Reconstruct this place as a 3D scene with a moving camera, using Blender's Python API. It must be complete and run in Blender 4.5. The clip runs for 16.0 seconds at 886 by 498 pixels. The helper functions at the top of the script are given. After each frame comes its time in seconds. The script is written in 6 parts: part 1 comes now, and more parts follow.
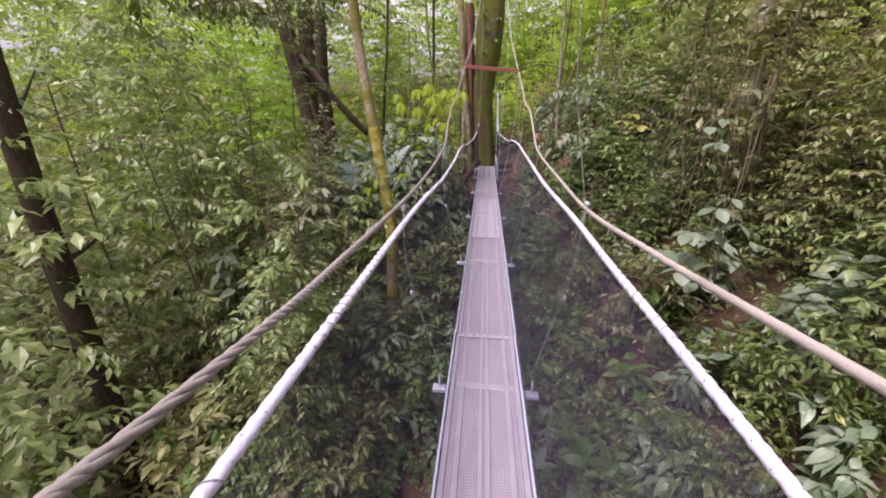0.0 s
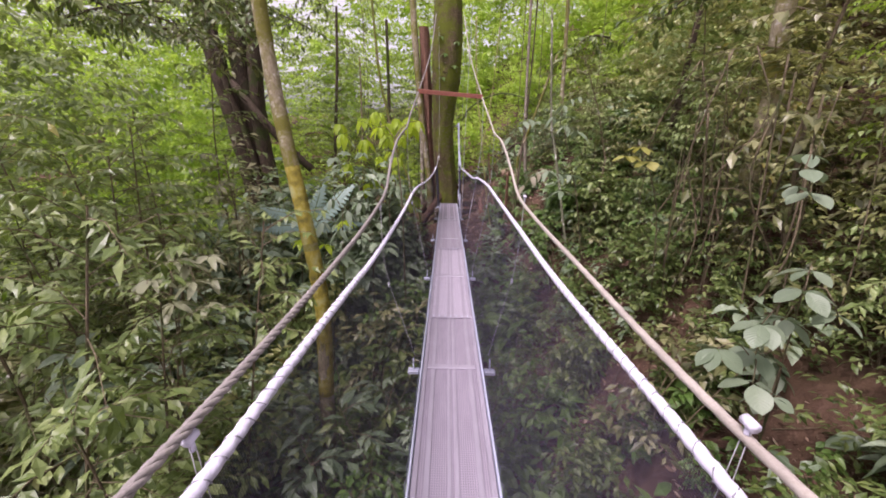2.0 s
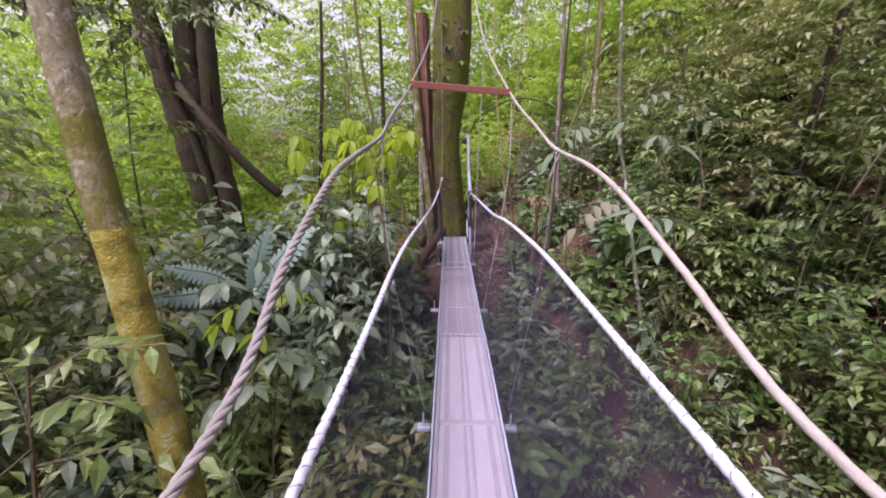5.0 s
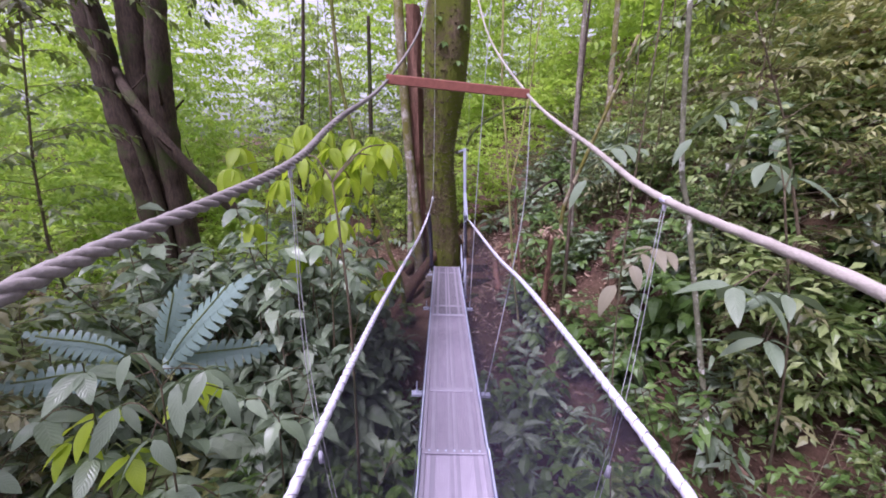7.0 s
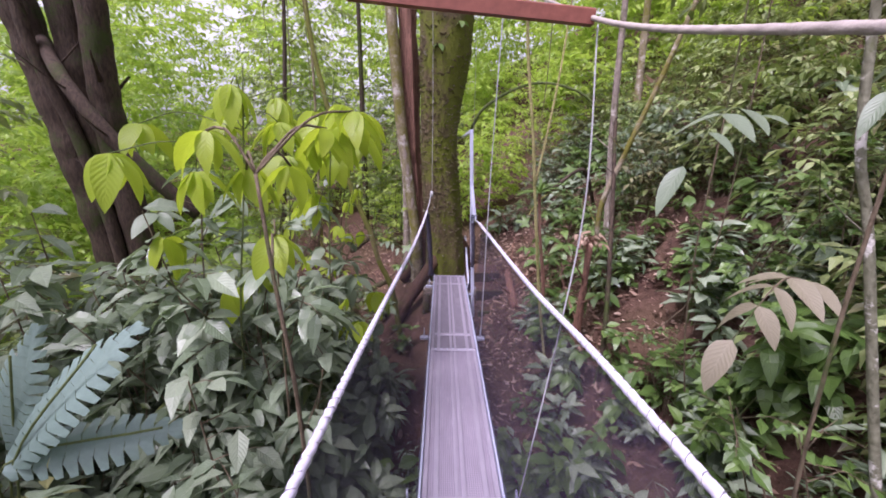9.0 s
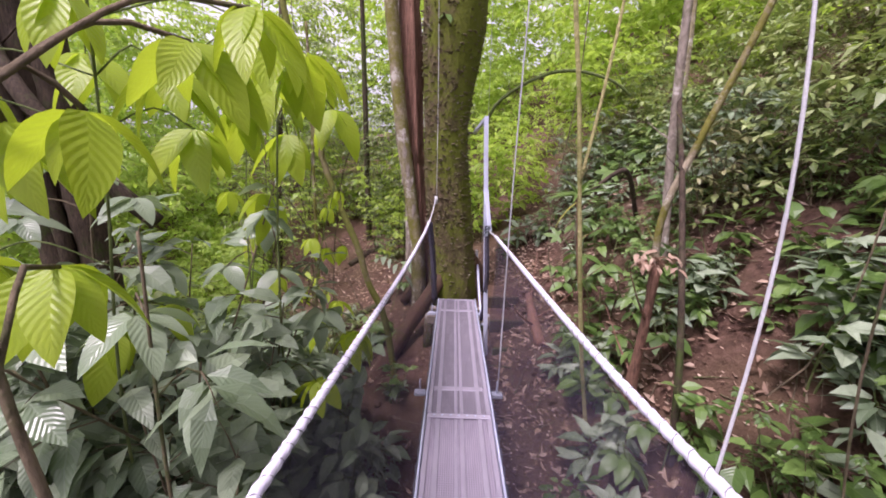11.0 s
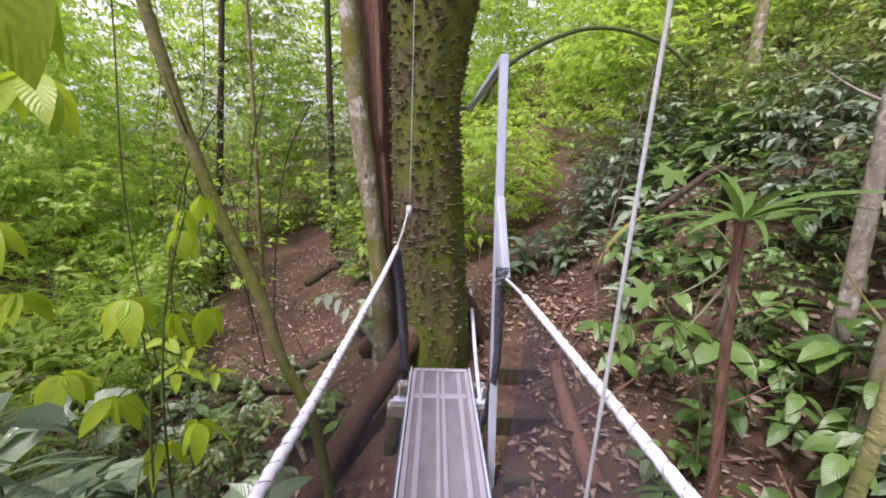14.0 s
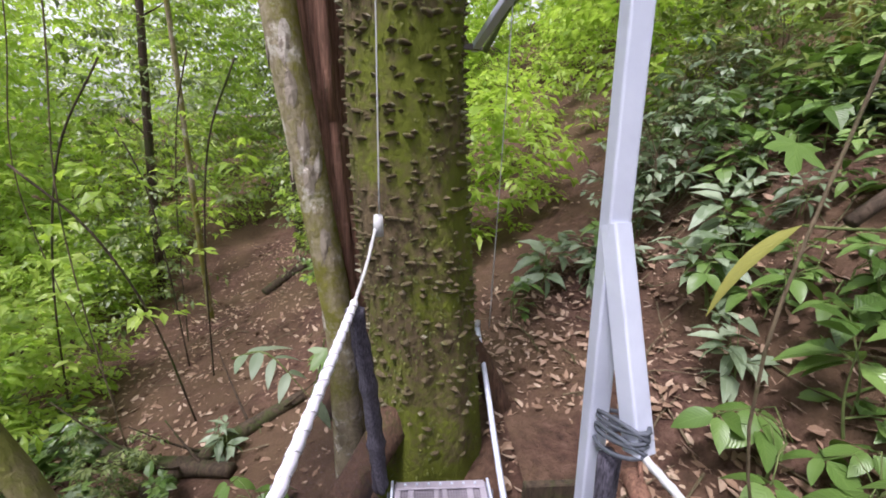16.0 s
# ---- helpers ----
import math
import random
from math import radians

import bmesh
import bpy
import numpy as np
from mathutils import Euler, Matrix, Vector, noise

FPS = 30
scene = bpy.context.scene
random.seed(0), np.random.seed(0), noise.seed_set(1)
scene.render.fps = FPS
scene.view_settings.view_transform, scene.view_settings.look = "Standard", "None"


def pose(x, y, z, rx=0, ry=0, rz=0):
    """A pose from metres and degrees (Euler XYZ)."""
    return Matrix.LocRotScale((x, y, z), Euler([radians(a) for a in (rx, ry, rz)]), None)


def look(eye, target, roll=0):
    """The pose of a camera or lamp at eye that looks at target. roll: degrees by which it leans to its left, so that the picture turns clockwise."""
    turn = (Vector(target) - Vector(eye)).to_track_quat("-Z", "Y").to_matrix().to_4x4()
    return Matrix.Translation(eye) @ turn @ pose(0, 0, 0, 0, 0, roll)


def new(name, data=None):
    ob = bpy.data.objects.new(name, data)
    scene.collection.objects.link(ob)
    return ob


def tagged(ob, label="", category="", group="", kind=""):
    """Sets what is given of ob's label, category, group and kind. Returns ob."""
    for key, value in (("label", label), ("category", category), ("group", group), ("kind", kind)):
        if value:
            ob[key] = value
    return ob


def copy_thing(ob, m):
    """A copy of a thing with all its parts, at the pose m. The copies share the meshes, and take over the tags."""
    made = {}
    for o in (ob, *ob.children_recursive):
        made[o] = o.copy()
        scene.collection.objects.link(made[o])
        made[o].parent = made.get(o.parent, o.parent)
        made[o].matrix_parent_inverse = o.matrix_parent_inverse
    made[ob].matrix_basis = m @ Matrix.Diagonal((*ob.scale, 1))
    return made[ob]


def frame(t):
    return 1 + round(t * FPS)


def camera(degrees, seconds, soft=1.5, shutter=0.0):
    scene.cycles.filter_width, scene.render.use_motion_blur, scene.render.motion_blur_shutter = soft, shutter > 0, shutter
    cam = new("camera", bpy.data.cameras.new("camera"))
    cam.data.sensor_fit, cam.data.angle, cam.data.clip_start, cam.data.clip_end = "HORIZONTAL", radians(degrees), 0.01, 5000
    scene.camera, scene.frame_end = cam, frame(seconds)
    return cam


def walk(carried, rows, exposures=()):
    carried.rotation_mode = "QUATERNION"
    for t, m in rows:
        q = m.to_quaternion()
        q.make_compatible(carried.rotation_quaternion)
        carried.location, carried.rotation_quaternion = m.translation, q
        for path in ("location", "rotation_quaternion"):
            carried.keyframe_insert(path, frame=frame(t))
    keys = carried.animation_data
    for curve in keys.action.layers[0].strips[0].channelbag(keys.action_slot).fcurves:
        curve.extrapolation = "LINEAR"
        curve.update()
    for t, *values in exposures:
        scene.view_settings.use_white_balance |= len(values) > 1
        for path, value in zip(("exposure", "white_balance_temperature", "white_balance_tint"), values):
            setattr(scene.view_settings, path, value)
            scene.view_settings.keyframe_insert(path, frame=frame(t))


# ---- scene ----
cam = camera(96.1, 16.0, soft=1.8)
PATH = [
    (0, (-0.033, -0.034, 1.495), (-0.217, 1.814, 0.752), 0.7),
    (0.5, (0.005, 0.353, 1.48), (-0.138, 2.224, 0.79), 0.3),
    (1, (0.03, 0.74, 1.466), (-0.067, 2.626, 0.807), -0.0),
    (1.5, (0.0, 1.085, 1.435), (-0.048, 2.981, 0.801), 0.5),
    (2, (-0.016, 1.445, 1.441), (-0.03, 3.351, 0.837), 0.7),
    (2.5, (-0.011, 1.816, 1.41), (-0.019, 3.729, 0.825), 0.3),
    (3, (-0.022, 2.17, 1.382), (-0.045, 4.079, 0.788), 0.3),
    (3.5, (-0.042, 2.592, 1.366), (-0.082, 4.51, 0.8), 0.1),
    (4, (-0.036, 3.0, 1.37), (-0.084, 4.921, 0.815), -0.0),
    (4.2, (-0.087, 3.144, 1.367), (-0.119, 5.072, 0.836), -0.4),
    (6.3, (-0.067, 4.561, 1.475), (-0.09, 6.479, 0.909), 1.4),
    (6.5, (-0.048, 4.655, 1.457), (-0.071, 6.581, 0.92), 1.3),
    (7, (-0.072, 4.962, 1.458), (-0.06, 6.898, 0.959), 1.5),
    (7.5, (-0.073, 5.254, 1.434), (-0.062, 7.194, 0.951), 1.7),
    (8, (-0.032, 5.535, 1.401), (-0.029, 7.472, 0.904), 1.5),
    (8.5, (-0.044, 5.817, 1.364), (-0.062, 7.748, 0.846), 1.3),
    (8.7, (-0.089, 5.938, 1.357), (-0.076, 7.864, 0.816), 1.1),
    (10.8, (-0.019, 6.972, 1.198), (-0.06, 8.912, 0.713), 0.5),
    (11, (-0.035, 7.078, 1.164), (-0.079, 9.017, 0.677), 1.2),
    (11.5, (-0.019, 7.375, 1.144), (-0.1, 9.312, 0.65), 1.6),
    (12, (-0.022, 7.659, 1.099), (-0.04, 9.595, 0.6), 2.6),
    (12.5, (-0.047, 7.942, 1.092), (-0.041, 9.883, 0.61), 3.4),
    (13, (0.001, 8.222, 1.052), (-0.022, 10.168, 0.59), 2.5),
    (13.5, (-0.024, 8.464, 1.04), (-0.021, 10.396, 0.524), 2.9),
    (14, (-0.045, 8.759, 1.02), (0.003, 10.702, 0.548), 2.5),
    (14.5, (-0.047, 9.016, 1.018), (0.029, 10.959, 0.55), 2.6),
    (15, (-0.038, 9.315, 1.014), (0.048, 11.254, 0.533), 3.5),
    (15.5, (-0.051, 9.631, 0.977), (0.072, 11.56, 0.464), 3.4),
    (16, (-0.08, 9.971, 0.969), (0.059, 11.883, 0.401), 1.7),
]
walk(cam, [(t, look(eye, target, roll)) for t, eye, target, roll in PATH],
     [(0.0, 1.25, 6450, 33), (4.2, 1.28, 6300, 34), (6.5, 1.30, 5650, 43), (8.5, 1.38, 5800, 42), (11.0, 1.53, 6200, 39), (12.5, 1.52, 6150, 42), (13.1, 1.52, 6150, 38), (13.7, 1.55, 6200, 28), (16.0, 1.62, 6150, 21)])

# ---- world and sun: bright overcast over a forest gully ----
world = bpy.data.worlds.new("overcast_sky")
scene.world = world
world.use_nodes = True
wt = world.node_tree
wt.nodes.clear()
w_out = wt.nodes.new("ShaderNodeOutputWorld")
w_bg = wt.nodes.new("ShaderNodeBackground")
w_sky = wt.nodes.new("ShaderNodeTexSky")
w_sky.sky_type = "NISHITA"
w_sky.sun_disc = False
w_sky.sun_elevation = radians(64.6)
w_sky.sun_rotation = radians(226)
w_sky.dust_density = 3.0
w_hsv = wt.nodes.new("ShaderNodeHueSaturation")
w_hsv.inputs["Saturation"].default_value = 0.10
wt.links.new(w_sky.outputs[0], w_hsv.inputs["Color"])
wt.links.new(w_hsv.outputs[0], w_bg.inputs["Color"])
w_bg.inputs["Strength"].default_value = 0.10
wt.links.new(w_bg.outputs[0], w_out.inputs["Surface"])

sun = new("sun", bpy.data.lights.new("sun", "SUN"))
sun.data.energy = 1.5
sun.data.angle = radians(14)
sun.data.color = (1.0, 0.96, 0.90)
sun.matrix_world = look((-3.4, -3.3, 10), (0, 0, 0))


# ---- materials ----
def nodes_of(name):
    m = bpy.data.materials.new(name)
    m.use_nodes = True
    nt = m.node_tree
    nt.nodes.clear()
    return m, nt, nt.nodes, nt.links


def ramp(nt, fac, stops):
    r = nt.nodes.new("ShaderNodeValToRGB")
    while len(r.color_ramp.elements) < len(stops):
        r.color_ramp.elements.new(0.5)
    for e, (p, c) in zip(r.color_ramp.elements, stops):
        e.position, e.color = p, (*c, 1)
    nt.links.new(fac, r.inputs[0])
    return r.outputs[0]


def noise_tex(nt, scale, detail=4.0, rough=0.55, vec=None, distortion=0.0):
    n = nt.nodes.new("ShaderNodeTexNoise")
    n.inputs["Scale"].default_value = scale
    n.inputs["Detail"].default_value = detail
    n.inputs["Roughness"].default_value = rough
    n.inputs["Distortion"].default_value = distortion
    if vec is not None:
        nt.links.new(vec, n.inputs["Vector"])
    return n.outputs["Fac"]


def coords(nt, scale=(1, 1, 1), kind="Object"):
    c = nt.nodes.new("ShaderNodeTexCoord")
    m = nt.nodes.new("ShaderNodeMapping")
    m.inputs["Scale"].default_value = scale
    nt.links.new(c.outputs[kind], m.inputs["Vector"])
    return m.outputs[0]


def math_node(nt, op, a, b=None, clamp=False):
    n = nt.nodes.new("ShaderNodeMath")
    n.operation, n.use_clamp = op, clamp
    for i, v in enumerate((a, b)):
        if v is None:
            continue
        if isinstance(v, (int, float)):
            n.inputs[i].default_value = v
        else:
            nt.links.new(v, n.inputs[i])
    return n.outputs[0]


def mix_col(nt, fac, a, b, blend="MIX"):
    n = nt.nodes.new("ShaderNodeMix")
    n.data_type, n.blend_type = "RGBA", blend
    for sock, v in ((n.inputs[0], fac), (n.inputs[6], a), (n.inputs[7], b)):
        if isinstance(v, (int, float)):
            sock.default_value = v
        elif isinstance(v, tuple):
            sock.default_value = (*v, 1)
        else:
            nt.links.new(v, sock)
    return n.outputs[2]


def bump(nt, height, strength, distance=0.01):
    b = nt.nodes.new("ShaderNodeBump")
    b.inputs["Strength"].default_value = strength
    b.inputs["Distance"].default_value = distance
    nt.links.new(height, b.inputs["Height"])
    return b.outputs[0]


def finish(nt, col, rough, normal=None, metal=0.0, spec=0.5):
    p = nt.nodes.new("ShaderNodeBsdfPrincipled")
    o = nt.nodes.new("ShaderNodeOutputMaterial")
    if isinstance(col, tuple):
        p.inputs["Base Color"].default_value = (*col, 1)
    else:
        nt.links.new(col, p.inputs["Base Color"])
    if isinstance(rough, (int, float)):
        p.inputs["Roughness"].default_value = rough
    else:
        nt.links.new(rough, p.inputs["Roughness"])
    p.inputs["Metallic"].default_value = metal
    p.inputs["Specular IOR Level"].default_value = spec
    if normal is not None:
        nt.links.new(normal, p.inputs["Normal"])
    nt.links.new(p.outputs[0], o.inputs["Surface"])
    return p, o


def leaf_material(name, dark, mid, light, through_col, gloss=0.42, veins=0.5, translucent=0.3, odd=None):
    """Leaf blades: colour differs leaf by leaf and plant by plant, paler midrib and side veins, light shines through."""
    m, nt, nodes, links = nodes_of(name)
    geo = nodes.new("ShaderNodeNewGeometry")
    info = nodes.new("ShaderNodeObjectInfo")
    r = math_node(nt, "ADD", math_node(nt, "MULTIPLY", geo.outputs["Random Per Island"], 0.75),
                  math_node(nt, "MULTIPLY", info.outputs["Random"], 0.25))
    stops = [(0.0, dark), (0.45, mid), (0.86, light)]
    if odd:
        stops += [(0.95, light), (0.97, odd)]
    col = ramp(nt, r, stops)
    uv = nodes.new("ShaderNodeUVMap")
    sep = nodes.new("ShaderNodeSeparateXYZ")
    links.new(uv.outputs[0], sep.inputs[0])
    across = math_node(nt, "ABSOLUTE", math_node(nt, "SUBTRACT", sep.outputs[0], 0.5))
    rib = math_node(nt, "LESS_THAN", across, 0.035)
    slant = math_node(nt, "SUBTRACT", sep.outputs[1], math_node(nt, "MULTIPLY", across, 0.55))
    wave = math_node(nt, "SINE", math_node(nt, "MULTIPLY", slant, 62.0))
    side = math_node(nt, "MULTIPLY", math_node(nt, "GREATER_THAN", wave, 0.86), 0.55)
    vein = math_node(nt, "MAXIMUM", rib, side)
    col = mix_col(nt, math_node(nt, "MULTIPLY", vein, 0.35 * veins), col, light)
    blotch = noise_tex(nt, 35.0, 4.0, 0.6, coords(nt))
    col = mix_col(nt, math_node(nt, "MULTIPLY", blotch, 0.45), col, tuple(c * 0.5 for c in mid), "MIX")
    nrm = bump(nt, math_node(nt, "ADD", wave, math_node(nt, "MULTIPLY", rib, -3.0)), 0.25 * veins, 0.004)
    p, o = finish(nt, col, gloss, nrm, spec=0.5)
    tr = nodes.new("ShaderNodeBsdfTranslucent")
    links.new(mix_col(nt, 0.5, col, through_col), tr.inputs["Color"])
    mx = nodes.new("ShaderNodeMixShader")
    mx.inputs[0].default_value = translucent
    links.new(p.outputs[0], mx.inputs[1])
    links.new(tr.outputs[0], mx.inputs[2])
    links.new(mx.outputs[0], o.inputs["Surface"])
    return m


def bark_material(name, base, dark, moss, moss_amount, stretch=(6, 6, 1.4), rough=0.85, pale=None):
    m, nt, nodes, links = nodes_of(name)
    v = coords(nt, stretch)
    n1 = noise_tex(nt, 6.0, 8.0, 0.65, v, 0.6)
    n2 = noise_tex(nt, 2.2, 5.0, 0.6, coords(nt))
    n3 = noise_tex(nt, 38.0, 4.0, 0.6, coords(nt))
    col = ramp(nt, n1, [(0.3, dark), (0.62, base)])
    if pale:
        spot = ramp(nt, noise_tex(nt, 7.0, 5.0, 0.7, coords(nt)), [(0.56, (0, 0, 0)), (0.62, (1, 1, 1))])
        col = mix_col(nt, spot, col, pale)
    if moss_amount:
        mm = ramp(nt, math_node(nt, "ADD", math_node(nt, "MULTIPLY", n2, 0.75), math_node(nt, "MULTIPLY", n3, 0.25)),
                  [(0.62 - 0.3 * moss_amount, (0, 0, 0)), (0.74 - 0.3 * moss_amount, (1, 1, 1))])
        mcol = mix_col(nt, n3, tuple(c * 0.5 for c in moss), moss)
        col = mix_col(nt, mm, col, mcol)
    h = math_node(nt, "ADD", n1, math_node(nt, "MULTIPLY", n3, 0.5))
    finish(nt, col, rough, bump(nt, h, 0.8, 0.02), spec=0.25)
    return m


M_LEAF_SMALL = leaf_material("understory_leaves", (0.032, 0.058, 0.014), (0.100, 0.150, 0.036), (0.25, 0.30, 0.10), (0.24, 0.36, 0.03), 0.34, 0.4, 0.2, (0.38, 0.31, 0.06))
M_LEAF_MID = leaf_material("mid_green_leaves", (0.060, 0.095, 0.024), (0.155, 0.22, 0.062), (0.33, 0.39, 0.15), (0.33, 0.45, 0.06), 0.34, 0.4, 0.26, (0.40, 0.34, 0.07))
M_LEAF_OLIVE = leaf_material("olive_leaves", (0.042, 0.050, 0.018), (0.135, 0.145, 0.052), (0.33, 0.32, 0.16), (0.28, 0.32, 0.05), 0.36, 0.4, 0.2, (0.40, 0.29, 0.08))
M_LEAF_GREY = leaf_material("grey_green_leaves", (0.105, 0.16, 0.09), (0.22, 0.295, 0.18), (0.39, 0.47, 0.33), (0.26, 0.38, 0.11), 0.27, 0.8, 0.28)
M_LEAF_BRIGHT = leaf_material("bright_leaves", (0.22, 0.32, 0.012), (0.34, 0.47, 0.022), (0.46, 0.58, 0.05), (0.58, 0.75, 0.03), 0.40, 0.9, 0.5)
M_LEAF_YELLOW = leaf_material("yellow_green_leaves", (0.2, 0.24, 0.04), (0.36, 0.36, 0.09), (0.5, 0.46, 0.16), (0.5, 0.5, 0.08), 0.5, 0.8, 0.4)
M_LEAF_PALE = leaf_material("pale_blue_green_leaves", (0.11, 0.165, 0.10), (0.19, 0.255, 0.16), (0.31, 0.37, 0.26), (0.2, 0.3, 0.10), 0.38, 0.8, 0.25)
M_LEAF_CREAM = leaf_material("cream_leaves", (0.17, 0.19, 0.10), (0.29, 0.31, 0.18), (0.45, 0.45, 0.30), (0.4, 0.42, 0.2), 0.4, 0.6, 0.3)
M_LEAF_FROND = leaf_material("frond_blades", (0.13, 0.23, 0.19), (0.20, 0.31, 0.26), (0.31, 0.42, 0.36), (0.2, 0.34, 0.18), 0.4, 0.6, 0.2)
M_LEAF_FRESH = leaf_material("fresh_leaves", (0.085, 0.13, 0.034), (0.20, 0.28, 0.085), (0.40, 0.47, 0.20), (0.40, 0.52, 0.09), 0.36, 0.4, 0.3, (0.42, 0.36, 0.08))
M_LEAF_HERB = leaf_material("herb_leaves", (0.040, 0.085, 0.018), (0.09, 0.17, 0.035), (0.19, 0.30, 0.08), (0.2, 0.36, 0.03), 0.34, 0.7, 0.22)
# sunlight of the open woods is put into this brighter, yellower leaf colour
M_LEAF_FAR = leaf_material("sun_tinted_far_leaves", (0.13, 0.24, 0.022), (0.26, 0.41, 0.045), (0.45, 0.58, 0.12), (0.55, 0.78, 0.08), 0.40, 0.2, 0.5)
M_LEAF_DRY = leaf_material("dry_leaves", (0.15, 0.085, 0.055), (0.33, 0.21, 0.14), (0.56, 0.43, 0.33), (0.3, 0.2, 0.1), 0.7, 0.6, 0.1, (0.55, 0.24, 0.06))
M_TWIG = bark_material("twig_bark", (0.20, 0.155, 0.10), (0.07, 0.055, 0.035), (0.08, 0.11, 0.03), 0.35)
M_GREENSTEM = bark_material("green_stem", (0.16, 0.20, 0.07), (0.08, 0.11, 0.035), (0.10, 0.15, 0.03), 0.3)
M_CANE = bark_material("yellow_cane", (0.42, 0.38, 0.17), (0.26, 0.24, 0.10), (0.22, 0.26, 0.06), 0.3, (4, 4, 6))
M_LEAF_DULL = leaf_material("withered_leaves", (0.12, 0.11, 0.06), (0.24, 0.22, 0.14), (0.40, 0.36, 0.27), (0.3, 0.28, 0.1), 0.55, 0.8, 0.2)
# lit copy of the olive leaves: light on the bank top is in the colour
M_LEAF_OLIVE_LIT = leaf_material("lit_olive_leaves", (0.12, 0.13, 0.042), (0.31, 0.33, 0.115), (0.52, 0.52, 0.25), (0.4, 0.44, 0.08), 0.36, 0.4, 0.35, (0.5, 0.38, 0.1))
M_TRUNK_DARK = bark_material("dark_trunk_bark", (0.085, 0.06, 0.042), (0.022, 0.017, 0.012), (0.06, 0.085, 0.02), 0.35)
M_TRUNK_MOTTLED = bark_material("mottled_mossy_bark", (0.34, 0.29, 0.20), (0.15, 0.12, 0.075), (0.20, 0.19, 0.035), 0.58, (4, 4, 2), 0.85, (0.5, 0.46, 0.40))
M_TRUNK_PALE = bark_material("pale_bark", (0.34, 0.29, 0.24), (0.16, 0.13, 0.10), (0.12, 0.14, 0.04), 0.2, (4, 4, 2), 0.8, (0.52, 0.47, 0.42))
M_SPIKY = bark_material("mossy_thorny_bark", (0.15, 0.11, 0.065), (0.045, 0.033, 0.018), (0.145, 0.17, 0.02), 0.7, (5, 5, 3), 0.9)
M_THORN = bark_material("thorn_bark", (0.17, 0.135, 0.08), (0.07, 0.052, 0.03), (0.15, 0.155, 0.03), 0.45, (20, 20, 20), 0.85, (0.34, 0.32, 0.24))
M_TRUNK_MOSSY = bark_material("yellow_mossy_bark", (0.24, 0.20, 0.11), (0.11, 0.09, 0.05), (0.19, 0.20, 0.045), 0.8, (4, 4, 2), 0.9)
M_ROOT = bark_material("root_bark", (0.13, 0.075, 0.05), (0.04, 0.024, 0.018), (0.08, 0.085, 0.022), 0.3, (14, 14, 2.0), 0.9)
M_DEADWOOD = bark_material("red_brown_dead_wood", (0.32, 0.17, 0.12), (0.075, 0.04, 0.03), (0.1, 0.1, 0.03), 0.12, (14, 14, 0.7), 0.85)
M_LICHEN_STEM = bark_material("lichen_spotted_stem", (0.22, 0.22, 0.15), (0.1, 0.1, 0.06), (0.15, 0.19, 0.06), 0.3, (4, 4, 3), 0.85, (0.62, 0.6, 0.54))

# ochre moss
M_SLEEVE_MOSS, nt, nodes, links = nodes_of("ochre_moss")
v = coords(nt)
m1, m2 = noise_tex(nt, 9.0, 4.0, 0.6, v), noise_tex(nt, 70.0, 4.0, 0.6, v)
moss = ramp(nt, m1, [(0.3, (0.11, 0.10, 0.035)), (0.5, (0.30, 0.25, 0.045)), (0.72, (0.36, 0.36, 0.17))])
finish(nt, moss, 0.95, bump(nt, m2, 0.8, 0.02), spec=0.1)
# forest soil
M_SOIL, nt, nodes, links = nodes_of("forest_soil")
v = coords(nt)
n1 = noise_tex(nt, 1.1, 6.0, 0.6, v)
n2 = noise_tex(nt, 14.0, 8.0, 0.7, v)
n3 = noise_tex(nt, 60.0, 4.0, 0.6, v)
soil = ramp(nt, n2, [(0.28, (0.030, 0.017, 0.013)), (0.52, (0.10, 0.055, 0.040)), (0.78, (0.22, 0.135, 0.105))])
soil = mix_col(nt, ramp(nt, n1, [(0.4, (0, 0, 0)), (0.62, (1, 1, 1))]), soil, mix_col(nt, n3, (0.07, 0.045, 0.028), (0.18, 0.115, 0.07)))
finish(nt, soil, 0.9, bump(nt, math_node(nt, "ADD", n2, math_node(nt, "MULTIPLY", n3, 0.4)), 0.9, 0.05), spec=0.2)


def metal_material(name, a, b, rough, metal, line=0.0, grain=25.0):
    m, nt, nodes, links = nodes_of(name)
    info = nodes.new("ShaderNodeObjectInfo")
    n1 = noise_tex(nt, grain, 6.0, 0.65, coords(nt, (1, 0.25, 1)))
    n2 = noise_tex(nt, 2.5, 4.0, 0.6, coords(nt))
    col = ramp(nt, math_node(nt, "ADD", math_node(nt, "MULTIPLY", n1, 0.6), math_node(nt, "MULTIPLY", n2, 0.4)), [(0.32, a), (0.68, b)])
    h = n1
    if line:
        sep = nodes.new("ShaderNodeSeparateXYZ")
        links.new(coords(nt), sep.inputs[0])
        wave = math_node(nt, "SINE", math_node(nt, "MULTIPLY", sep.outputs[0], 2 * math.pi / line))
        wave2 = math_node(nt, "SINE", math_node(nt, "MULTIPLY", sep.outputs[1], 2 * math.pi / (line * 1.3)))
        cell = math_node(nt, "MULTIPLY", math_node(nt, "GREATER_THAN", wave, 0.0), math_node(nt, "GREATER_THAN", wave2, -0.4))
        col = mix_col(nt, math_node(nt, "MULTIPLY", cell, 0.55), col, tuple(c * 0.35 for c in a))
        h = math_node(nt, "SUBTRACT", n1, cell)
    rr = math_node(nt, "ADD", rough - 0.1, math_node(nt, "MULTIPLY", n2, 0.25))
    finish(nt, col, rr, bump(nt, h, 0.35, 0.003), metal, 0.5)
    return m


